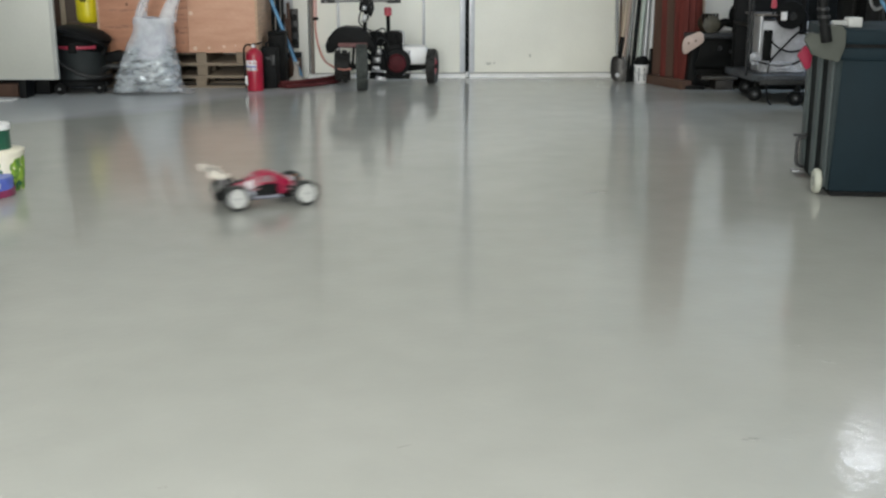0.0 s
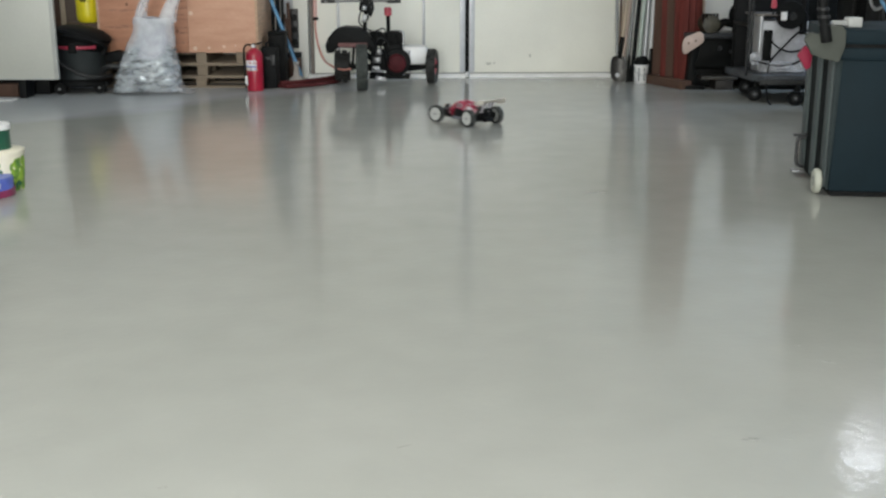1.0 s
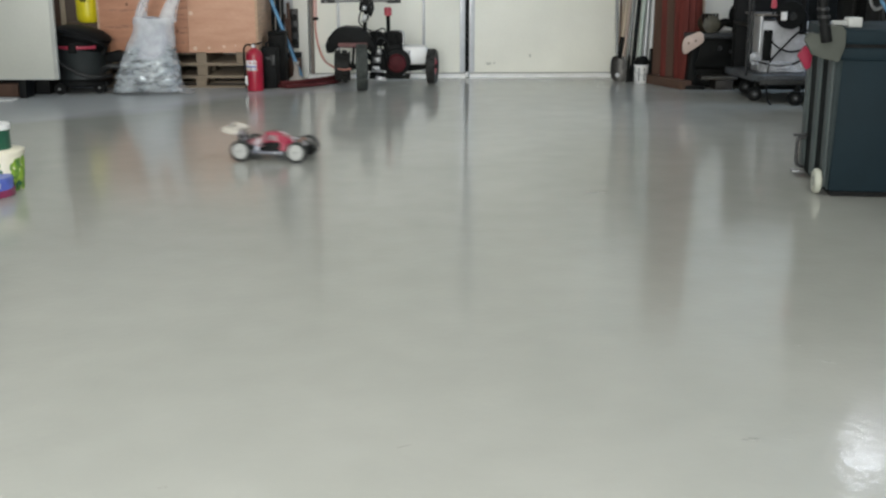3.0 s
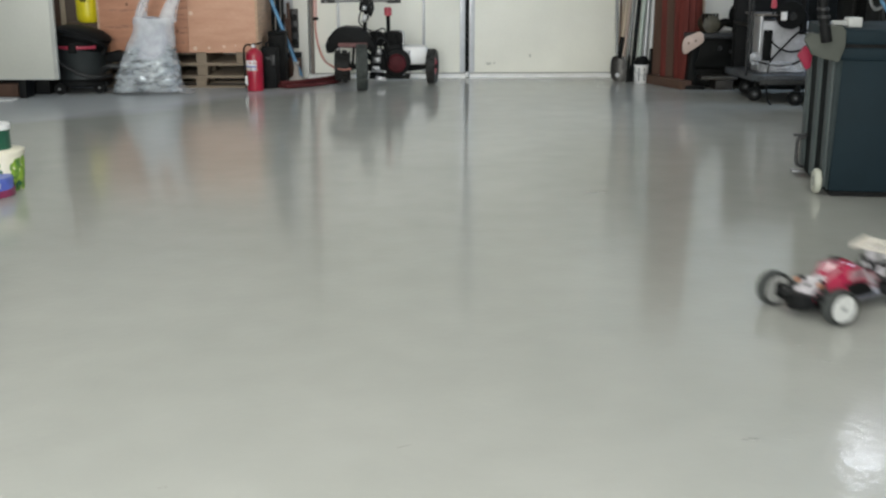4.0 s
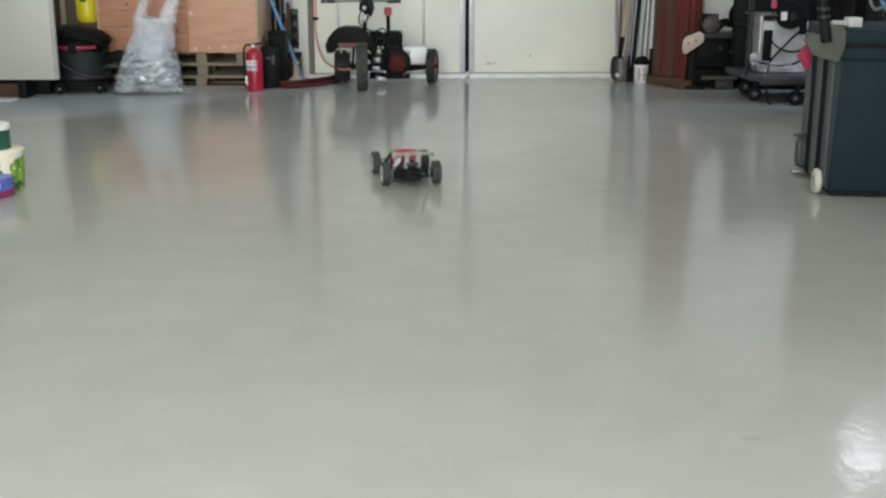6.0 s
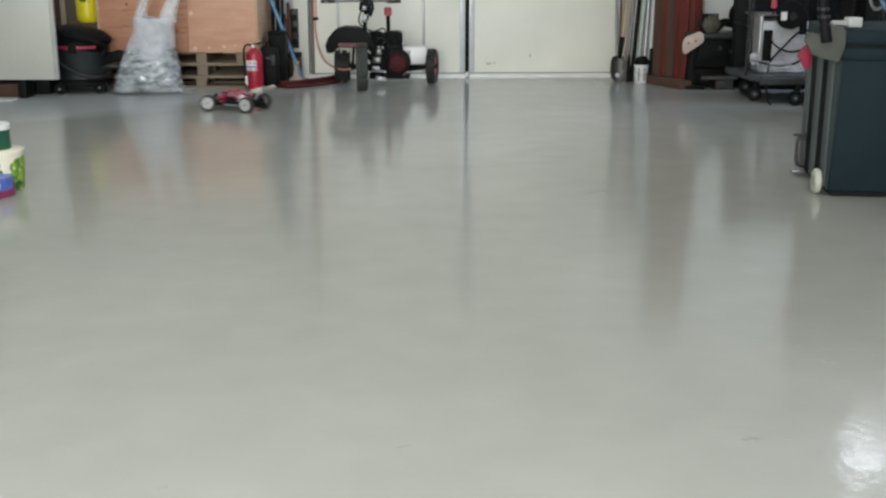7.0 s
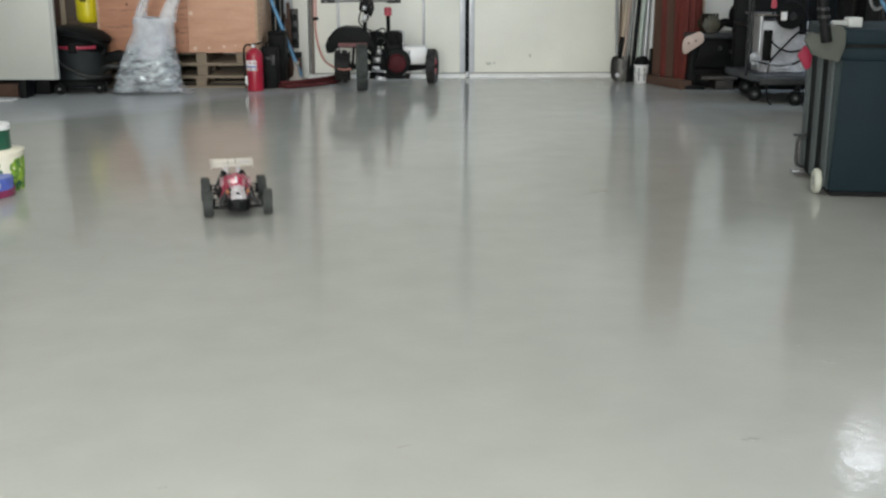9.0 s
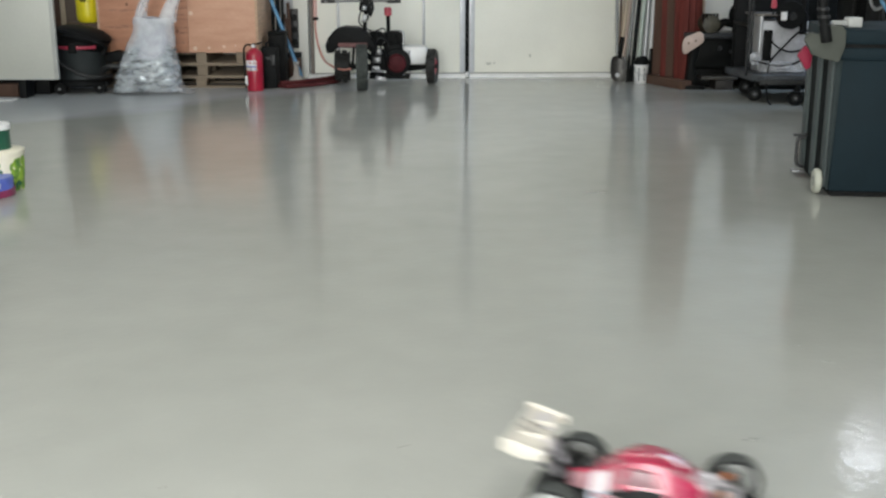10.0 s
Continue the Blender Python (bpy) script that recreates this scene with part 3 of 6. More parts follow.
    for sx in (-1, 1):
        xa = sx * WHEELBASE / 2
        for s in (-1, 1):
            part("lower_arm", slab([(xa - 0.032, s * 0.022), (xa + 0.032, s * 0.022), (xa + 0.01, s * 0.108), (xa - 0.01, s * 0.108)], 0.036, 0.044, "Z", 0.002), BLACK, car)
            part("upper_link", tube([(xa, s * 0.025, 0.08), (xa, s * 0.108, 0.075)], 0.0038, 8), GUNMETAL, car)
            part("drive_shaft", tube([(xa, s * 0.022, AXLE), (xa, s * 0.112, AXLE)], 0.0045, 8), GUNMETAL, car)
            part("hub_carrier", box(xa - 0.012, xa + 0.012, s * 0.109 - 0.007, s * 0.109 + 0.007, 0.036, 0.082, 0.003), BLACK, car)
            top = (sx * 0.148 - 0.003 if sx > 0 else -0.198, s * 0.045, 0.116 if sx > 0 else 0.135)
            sh = part("shock_absorber", tube([top, (xa + 0.004 * sx, s * 0.086, 0.048)], 0.0085, 10, r_end=0.0075), GUNMETAL, car)
            if sx > 0:
                part("shock_cap", lathe([(0.004, -0.006), (0.009, -0.006), (0.01, 0.005), (0.005, 0.008)], 12, centre=(top[0] + 0.012, top[1], top[2] - 0.008)), ORANGE, sh, "orange shock cap")
            n = 44
            a, b = Vector(top), Vector((xa + 0.004 * sx, s * 0.086, 0.048))
            d = (b - a).normalized()
            u = d.orthogonal().normalized()
            v = d.cross(u)
            part("spring", tube([a.lerp(b, 0.3 + 0.62 * i / n) + 0.0105 * (u * math.cos(i * 0.9) + v * math.sin(i * 0.9)) for i in range(n)], 0.0014, 5), GUNMETAL if sx > 0 else BLACK, sh, "coil spring")
    # wing on two white struts
    for s in (-1, 1):
        part("wing_strut", slab([(-0.188, 0.085), (-0.172, 0.09), (-0.2140, 0.1680), (-0.2400, 0.1660)], s * 0.030 - 0.011, s * 0.030 + 0.009, "Y", 0.001), STRUT, car, "lilac-white wing strut")
    part("wing_mount", box(-0.215, -0.196, -0.03, 0.03, 0.1, 0.122, 0.002), GUNMETAL, car, "dark wing mount plate")
    wing = part("rear_wing", slab([(-0.1980, 0.1600), (-0.2220, 0.1665), (-0.2480, 0.1695), (-0.2720, 0.1830), (-0.2760, 0.1810), (-0.2510, 0.1650), (-0.2230, 0.1620), (-0.1980, 0.1560)], -0.098, 0.098, "Y", 0.0008), WING, car, "cream moulded rear wing")
    for s in (-1, 1):
        part("end_plate", slab([(-0.1900, 0.1480), (-0.1900, 0.1680), (-0.2720, 0.1890), (-0.2820, 0.1860), (-0.2830, 0.1600), (-0.2400, 0.1460)], s * 0.098, s * 0.101, "Y", 0.0008), WING, wing)
        part("wing_rib", box(-0.266, -0.204, s * 0.033 - 0.0015, s * 0.033 + 0.0015, 0.164, 0.177, 0.0005), WING, wing)
    for s in (-1, 1):
        part("tie_wire", tube([(-0.2, s * 0.018, 0.158), (-0.24, s * 0.018, 0.1725), (-0.264, s * 0.018, 0.184)], 0.0016, 6), GUNMETAL, wing, "thin dark fixing wire")
    part("wing_decal", slab([(-0.03, -0.0), (0.03, 0.0), (0.03, 0.022), (-0.03, 0.022)], 0, 0.0012, "Z"), CARWHITE, wing, "glossy white decal", m=pose(-0.224, 0.062, 0.1675, 0, 0, 90) @ pose(0, 0, 0, 12, 0, 0))
    wheels = [buggy_wheel(car, "wheel", sx * WHEELBASE / 2, s * TRACK) for sx in (1, -1) for s in (1, -1)]
    return car, wheels


buggy, buggy_wheels = make_buggy()


# ---------- things along the back, west of the doors ----------
TRIMGREY = material("grey_enamel_trim", (0.44, 0.45, 0.43), 0.4, vary=0.06)


def pale_panel():
    t = thing("door_panel", pose(-3.11, 9.15, 0), "tall pale grey-white metal door panel standing on dark feet", "panel")
    part("sheet", box(-0.95, -0.012, 0.0, 0.034, 0.156, 1.02, 0.005), CABINET, t, "flat pale enamelled sheet")
    part("edge_trim", box(-0.03, 0.002, -0.004, 0.038, 0.152, 1.025, 0.004), TRIMGREY, t, "light edge trim")
    part("lower_trim", box(-0.95, -0.03, -0.003, 0.037, 0.150, 0.162, 0.003), TRIMGREY, t)
    for x in (-0.75, -0.3):
        part("foot", box(x - 0.03, x + 0.03, 0.0, 0.2, 0, 0.15, 0.006), BLACK, t, "black foot")
    lone("low_crate", box(-4.2, -3.28, 9.42, 9.8, 0, 0.3, 0.01), BLACK, "low black crate behind the pale panel", "crate")
    lone("wooden_block", box(-3.72, -3.48, 9.24, 9.36, 0, 0.105, 0.004), BROWNWOOD, "short brown timber offcut behind the panel", "wood offcut")
    lone("floor_board", box(-4.1, -3.43, 8.95, 9.09, 0.0, 0.014, 0.003), material("grey_board", (0.55, 0.56, 0.56), 0.55), "thin pale grey board lying on the floor", "board")


def shop_vacuum():
    t = thing("wet_dry_vacuum", pose(-3.065, 9.64, 0) @ Matrix.Diagonal((1.08, 1.08, 0.97, 1)), "black drum workshop vacuum with red latches on castors", "vacuum cleaner")
    part("base", lathe([(0.16, 0.055), (0.215, 0.06), (0.225, 0.08), (0.222, 0.105), (0.2, 0.12), (0.19, 0.12)], 40), BLACK, t, "black wheeled base ring")
    part("drum", lathe([(0.165, 0.1), (0.178, 0.11), (0.192, 0.36), (0.2, 0.372), (0.2, 0.39)], 40), material("charcoal_drum", (0.028, 0.034, 0.036), 0.42, vary=0.12, scale=5), t, "charcoal plastic drum")
    part("motor_head", lathe([(0.2, 0.385), (0.208, 0.4), (0.206, 0.45), (0.222, 0.47), (0.226, 0.49), (0.21, 0.515), (0.15, 0.55), (0.06, 0.57), (0.001, 0.572)], 40), BLACK, t, "domed black motor head", m=pose(0.0, 0, 0.4, 0, 12, 0) @ pose(0, 0, -0.4))
    for a in (-118, -62, 60, 120):
        c, s = math.cos(radians(a)), math.sin(radians(a))
        part("latch", box(-0.075, 0.075, -0.008, 0.012, 0.38, 0.41, 0.006), material("crimson_latch", (0.34, 0.03, 0.06), 0.45), t, "red plastic latch", m=pose(0.205 * c, 0.205 * s, 0, 0, 0, a + 90))
    part("lid_collar", box(-0.03, 0.03, -0.225, -0.19, 0.35, 0.43, 0.006), BLACK, t)
    # ribbed hose slung round the drum
    path = curve([(-0.215, -0.02, 0.40), (-0.19, -0.14, 0.33), (-0.07, -0.215, 0.24), (0.06, -0.225, 0.17), (0.17, -0.19, 0.145), (0.25, -0.08, 0.15)], 14)
    part("hose", tube(path, 0.019, 10), GUNMETAL, t, "ribbed black suction hose")
    part("hose", tube(curve([(-0.215, -0.1, 0.53), (-0.12, -0.17, 0.535), (0.03, -0.2, 0.5), (0.15, -0.17, 0.45), (0.215, -0.1, 0.39), (0.2, -0.1, 0.33)], 14), 0.021, 10), RUBBER, t, "ribbed black suction hose")
    part("hose_cuff", tube(curve([(0.2, -0.12, 0.2), (0.25, -0.14, 0.235), (0.31, -0.13, 0.23), (0.36, -0.1, 0.245)]), 0.024, 12), GUNMETAL, t, "dull grey hose cuff")
    part("hose_nozzle", slab([(0.2, 0.25), (0.36, 0.27), (0.38, 0.33), (0.3, 0.36), (0.21, 0.34)], -0.06, 0.02, "Y", 0.012), BLACK, t, "black floor nozzle tucked behind the drum")
    for a in (-122, -20, 60, 150):
        x, y = 0.19 * math.cos(radians(a)), 0.19 * math.sin(radians(a))
        arm = part("castor_arm", box(x - 0.045, x + 0.045, y - 0.035, y + 0.035, 0.062, 0.1, 0.012), BLACK, t)
        part("castor_wheel", lathe([(0.012, -0.024), (0.042, -0.023), (0.047, -0.017), (0.047, 0.017), (0.042, 0.023), (0.012, 0.024)], 24, axis="Y", centre=(x - 0.02, y - 0.035, 0.047)), BLACK, t)
        part("castor_hub", lathe([(0.011, -0.028), (0.011, 0.028)], 14, axis="Y", centre=(x - 0.02, y - 0.035, 0.047)), GREYSTEEL, arm, "grey hub cap")


def yellow_canister():
    lone("storage_box", box(-3.34, -2.95, 9.98, 10.3, 0, 0.55, 0.012), material("dark_brown_board", (0.12, 0.075, 0.05), 0.7, vary=0.15), "dark brown storage box behind the vacuum", "storage box")
    t = thing("yellow_canister", pose(-3.11, 10.06, 0.55), "yellow plastic canister standing on a dark box", "canister")
    part("body", lathe([(0.05, 0.0), (0.078, 0.006), (0.096, 0.03), (0.1, 0.07), (0.1, 0.3), (0.08, 0.345), (0.04, 0.36), (0.034, 0.38)], 32), YELLOW, t)
    part("cap", lathe([(0.038, 0.38), (0.038, 0.41), (0.03, 0.415)], 20), BLACK, t)
    part("print_bar", box(-0.035, 0.02, -0.104, -0.096, 0.185, 0.2, 0.001), BLACK, t, "dark printed bar")
    lone("leaning_batten", box(-0.02, 0.02, -0.012, 0.012, 0, 1.5, 0.003), PALEWOOD, "pale wooden batten leaning behind the vacuum", "batten", m=pose(-3.29, 9.96, 0.0, -3, -1, 10))
    lone("leaning_batten", box(-0.018, 0.018, -0.012, 0.012, 0, 1.5, 0.003), BROWNWOOD, "brown wooden batten leaning behind the vacuum", "batten", m=pose(-3.345, 9.94, 0.0, -3, 0, 4))


def brown_board():
    lone("leaning_board", box(-0.26, 0.26, -0.01, 0.01, 0, 1.35, 0.003), material("dull_brown_board", (0.17, 0.125, 0.095), 0.7, vary=0.15, scale=4), "dull brown board leaning behind the vacuum", "board", m=pose(-3.56, 10.42, 0.0, -6, 0, 0))


def crumple(p, amount, scale):
    return Vector(p) + noise.noise_vector(Vector(p) * scale) * amount + noise.noise_vector(Vector(p) * scale * 2.7) * amount * 0.5


def carrier_bag():
    t = thing("carrier_bag", pose(-2.445, 9.5, 0), "milky plastic carrier bag full of crumpled silver packing", "plastic bag")

    def skin(levels, n, amount, scale, lift=0.0, flat=1):
        rings = []
        for z, hx, hy, cx in levels:
            ring = []
            for i in range(n):
                a = 2 * math.pi * i / n
                c, s = math.cos(a), math.sin(a)
                p = Vector((cx + hx * math.copysign(abs(c) ** 0.8, c), hy * math.copysign(abs(s) ** 0.8, s), z + lift))
                q = crumple(p, amount, scale) if flat == 1 else p + crumple((p.x * scale * 0.6, p.y * scale, p.z * scale * flat), 1.0, 1.0) * amount - Vector((p.x * scale * 0.6, p.y * scale, p.z * scale * flat)) * amount
                q.z = max(q.z, 0.002)
                ring.append(q)
            rings.append(ring)
        return rings

    levels = [(0.002, 0.285, 0.15, -0.03), (0.02, 0.29, 0.165, -0.03), (0.06, 0.28, 0.175, -0.028), (0.11, 0.27, 0.18, -0.024), (0.17, 0.262, 0.18, -0.02), (0.24, 0.245, 0.17, -0.012), (0.31, 0.222, 0.155, -0.004), (0.38, 0.2, 0.135, 0.006),
              (0.45, 0.185, 0.115, 0.025), (0.52, 0.175, 0.095, 0.035), (0.58, 0.17, 0.075, 0.04), (0.625, 0.168, 0.06, 0.045)]
    fine = []
    for (a, b) in zip(levels, levels[1:]):
        for k in range(3):
            fine.append(tuple(x + (y - x) * k / 3 for x, y in zip(a, b)))
    fine.append(levels[-1])
    part("film", loft(skin(fine, 90, 0.012, 9.0)), BAGFILM, t, "thin wrinkled milky film")
    inner = [(z, hx - 0.012, hy - 0.02, cx) for z, hx, hy, cx in fine if 0.015 < z < 0.40]
    inner += [(0.42, 0.14, 0.08, 0.02), (0.44, 0.06, 0.03, 0.02)]
    part("contents", loft(skin(inner, 60, 0.034, 11.0, flat=2.4)), LITTER, t, "crumpled silver-grey packing", smooth=False)
    inner2 = [(0.26, 0.06, 0.1, 0.0), (0.29, 0.11, 0.145, 0.01), (0.34, 0.15, 0.145, 0.015), (0.40, 0.145, 0.12, 0.02), (0.48, 0.12, 0.08, 0.025), (0.55, 0.105, 0.055, 0.03), (0.60, 0.09, 0.035, 0.03), (0.615, 0.07, 0.02, 0.03)]
    part("contents", loft(skin(inner2, 60, 0.024, 9.0)), SHEET, t, "folded bluish-white sheet")
    # two upright handle loops of flat film
    for x0, wide, lean in ((-0.066, 0.042, 0.075), (0.158, 0.066, 0.1)):
        for y in (-0.045, 0.045):
            rings = []
            for k in range(13):
                s = k / 12
                z = 0.585 + 0.30 * s
                cx = x0 + lean * s * (0.4 + s)
                w = wide * (1 - 0.42 * s)
                yy = y * (1 - s ** 3)
                rings.append([Vector((cx - w, yy, z)), Vector((cx - w * 0.3, yy - 0.008, z)), Vector((cx + w * 0.4, yy + 0.006, z)), Vector((cx + w, yy, z)), Vector((cx + w, yy + 0.003, z)), Vector((cx + w * 0.4, yy + 0.009, z)), Vector((cx - w * 0.3, yy - 0.005, z)), Vector((cx - w, yy + 0.003, z))])
            part("handle", loft(rings), MILKY, t, "stretched film handle")
    # flared foot of the film on the floor
    part("film_corner", loft([[crumple((0.2 + k * 0.05, y, 0.004 + h * (1 - k / 3)), 0.006, 14) for y, h in ((-0.1, 0.02), (-0.02, 0.1), (0.06, 0.1), (0.1, 0.02), (0.05, 0.0), (-0.05, 0.0))] for k in range(4)]), FILM, t)


def pallet(m, length, depth, bottom):
    t = thing("pallet", m, "weathered grey-brown wooden pallet stacked under a crate", "pallet", "stacked pallets")
    for i in range(6):
        y = 0.0 + i * (depth - 0.1) / 5
        part("deck_board", box(-length, 0, y, y + 0.095, 0.083, 0.107, 0.003), PALLET, t, smooth=False)
    for x in (-length, -length / 2 - 0.15, -0.43):
        part("stringer", box(x, x + 0.1, 0.004, depth - 0.004, 0.083 - 0.018, 0.082), PALLET, t, smooth=False)
        for y in (0.004, depth / 2 - 0.06, depth - 0.13):
            part("block", box(x + 0.005, x + 0.095, y, y + 0.12, 0.018 if bottom else 0.0, 0.064, 0.003), PALLET, t, smooth=False)
    if bottom:
        for y in (0.002, depth / 2 - 0.05, depth - 0.1):
            part("bottom_board", box(-length, 0, y, y + 0.1, 0, 0.017, 0.003), PALLET, t, smooth=False)
    return t


def crate():
    pallet(pose(-1.735, 9.89, 0), 1.25, 0.85, True)
    pallet(pose(-1.72, 9.9, 0.108), 1.3, 0.85, False)
    t = thing("crate", pose(-1.6, 9.885, 0.216), "large plywood shipping crate with knotted boards on pallets", "crate")
    part("front_panel", box(-1.365, -0.608, 0, 0.018, 0.092, 0.74, 0.002), PLYDARK, t, "darker orange-brown plywood panel")
    part("front_panel", box(-0.604, -0.02, 0, 0.018, 0.092, 0.74, 0.002), PLY, t, "orange-brown plywood panel")
    part("side_panel", box(-0.02, 0, 0.0, 0.8, 0.092, 0.74, 0.002), PLYEDGE, t, "dull tan side panel")
    part("side_panel", box(-1.385, -1.365, 0.0, 0.8, 0.092, 0.74, 0.002), PLYEDGE, t)
    part("back_panel", box(-1.365, -0.02, 0.78, 0.8, 0.092, 0.74), PLY, t)
    part("lid", box(-1.39, 0.01, -0.008, 0.81, 0.741, 0.76, 0.002), PLY, t)
    part("base_board", box(-1.365, -0.02, 0.02, 0.78, 0.085, 0.1), PLY, t)
    for x in (-1.36, -0.55, -0.2):
        part("skid", box(x, x + 0.09, 0.01, 0.79, 0.0, 0.09, 0.003), PALLET, t, smooth=False)
    # dark grain bands and knots on the front
    rng = random.Random(4)
    grain = material("grain", (0.42, 0.20, 0.125), 0.62, vary=0.2, scale=18)
    bands = [(-1.33, -1.0, z) for z in (0.2, 0.31, 0.45, 0.55)] + [(-0.80, -0.60, z) for z in (0.18, 0.26, 0.30, 0.37, 0.41, 0.47, 0.53)]
    for x0, x1, z in bands:
        h = rng.uniform(0.008, 0.02)
        wob = [(x0 + (x1 - x0) * k / 8, z + rng.uniform(-0.004, 0.004)) for k in range(9)]
        part("grain_band", slab([(x, zz - h * math.sin(math.pi * (k + 0.4) / 8.8)) for k, (x, zz) in enumerate(wob)] + [(x, zz + h * math.sin(math.pi * (k + 0.4) / 8.8)) for k, (x, zz) in reversed(list(enumerate(wob)))], -0.0008, 0.002, "Y"), grain, t, smooth=False)
    for x, z, r in ((-0.575, 0.425, 0.019), (-0.55, 0.125, 0.018), (-0.43, 0.13, 0.011), (-0.3, 0.14, 0.014), (-0.7, 0.27, 0.016), (-1.12, 0.5, 0.014), (-0.2, 0.15, 0.008)):
        part("knot", lathe([(r, -0.0025), (r * 0.6, -0.003), (0.0005, -0.003)], 14, axis="Y", centre=(x, 0.002, z)), PALEKNOT if x > -0.6 else KNOT, t)


def fire_extinguisher():
    t = thing("fire_extinguisher", pose(-1.607, 9.68, 0) @ Matrix.Diagonal((0.93, 0.93, 1, 1)), "small red fire extinguisher with printed label on the floor", "fire extinguisher")
    part("cylinder", lathe([(0.06, 0.0), (0.073, 0.004), (0.076, 0.018), (0.076, 0.3), (0.07, 0.325), (0.05, 0.345), (0.025, 0.355), (0.022, 0.365)], 40), REDPAINT, t)
    for z0, z1, k, name in ((0.215, 0.262, WHITEPL, "white label"), (0.203, 0.214, BLUEPRINT, "blue label band"), (0.176, 0.202, CREAM, "cream label")):
        bm = bmesh.new()
        n = 14
        cols = [(-0.002 + 0.0765 * math.sin(radians(-62 + 124 * i / n)), -0.0768 * math.cos(radians(-62 + 124 * i / n))) for i in range(n + 1)]
        lo = [bm.verts.new((x, y, z0)) for x, y in cols]
        hi = [bm.verts.new((x, y, z1)) for x, y in cols]
        lo2 = [bm.verts.new((x * 0.985, y * 0.985, z0)) for x, y in cols]
        hi2 = [bm.verts.new((x * 0.985, y * 0.985, z1)) for x, y in cols]
        for i in range(n):
            bm.faces.new((lo[i], lo[i + 1], hi[i + 1], hi[i]))
            bm.faces.new((lo2[i], lo2[i + 1], hi2[i + 1], hi2[i]))
            bm.faces.new((lo[i], lo[i + 1], lo2[i + 1], lo2[i]))
            bm.faces.new((hi[i], hi[i + 1], hi2[i + 1], hi2[i]))
        part("label_band", bm, k, t, name)
    for i, (x, z, w) in enumerate(((-0.03, 0.242, 0.02), (0.005, 0.242, 0.018), (0.028, 0.236, 0.012), (-0.02, 0.188, 0.02), (0.012, 0.188, 0.024))):
        part("print_bar", box(x - w / 2, x + w / 2, -0.0795, -0.068, z - 0.005, z + 0.005), REDPAINT if i < 3 else BLUEPRINT, t, "small printed bar")
    part("valve", lathe([(0.02, 0.362), (0.02, 0.38), (0.014, 0.384), (0.014, 0.395)], 16), GREYSTEEL, t, "metal valve")
    part("lever", slab([(-0.02, 0.386), (0.05, 0.392), (0.085, 0.41), (0.085, 0.418), (0.03, 0.404), (-0.02, 0.398)], -0.01, 0.01, "Y", 0.002), DARKSTEEL, t, "black squeeze lever")
    part("gauge", lathe([(0.013, -0.026), (0.015, -0.02), (0.015, -0.012)], 16, axis="Y", centre=(-0.005, 0, 0.378)), WHITEPL, t, "round pressure gauge")
    part("hose", tube(curve([(-0.015, 0, 0.378), (-0.06, 0, 0.39), (-0.092, -0.005, 0.35), (-0.094, -0.01, 0.24), (-0.088, -0.012, 0.1), (-0.084, -0.015, 0.06)]), 0.0085, 10), RUBBER, t, "black discharge hose")
    part("paper_tag", slab([(-0.05, 0.06), (-0.022, 0.055), (-0.026, 0.13), (-0.05, 0.135)], -0.088, -0.0865, "Y"), WHITEPL, t, "hanging white paper tag", m=pose(-0.012, 0.012, 0, 0, 0, -14))


def black_cases():
    t = thing("equipment_case", pose(-1.51, 9.92, 0), "black plastic equipment case standing upright on the floor", "case", "black cases")
    part("shell", box(-0.062, 0.068, -0.1, 0.1, 0, 0.352, 0.012), BLACK, t)
    part("rim", box(-0.066, 0.072, -0.012, 0.012, 0.004, 0.358, 0.004), RUBBER, t)
    part("latch", box(-0.03, 0.02, -0.112, -0.098, 0.25, 0.275, 0.003), GUNMETAL, t, "dark latch")
    part("latch", box(0.02, 0.06, -0.112, -0.098, 0.2, 0.29, 0.003), GUNMETAL, t)
    part("grip", tube(curve([(-0.03, 0, 0.355), (-0.025, 0, 0.385), (0.035, 0, 0.385), (0.04, 0, 0.355)]), 0.008, 8), BLACK, t)
    t = thing("speaker_box", pose(-1.475, 10.2, 0) @ Matrix.Diagonal((0.85, 1, 1, 1)), "tall black speaker box beside the plywood crate", "speaker", "black cases")
    part("cabinet", box(-0.085, 0.085, -0.1, 0.1, 0, 0.462, 0.008), BLACK, t)
    part("grille", box(-0.07, 0.07, -0.108, -0.098, 0.02, 0.44, 0.004), RUBBER, t, "black cloth grille")
    part("corner_strip", box(-0.09, 0.09, -0.105, 0.105, 0.442, 0.468, 0.006), DARKSTEEL, t)


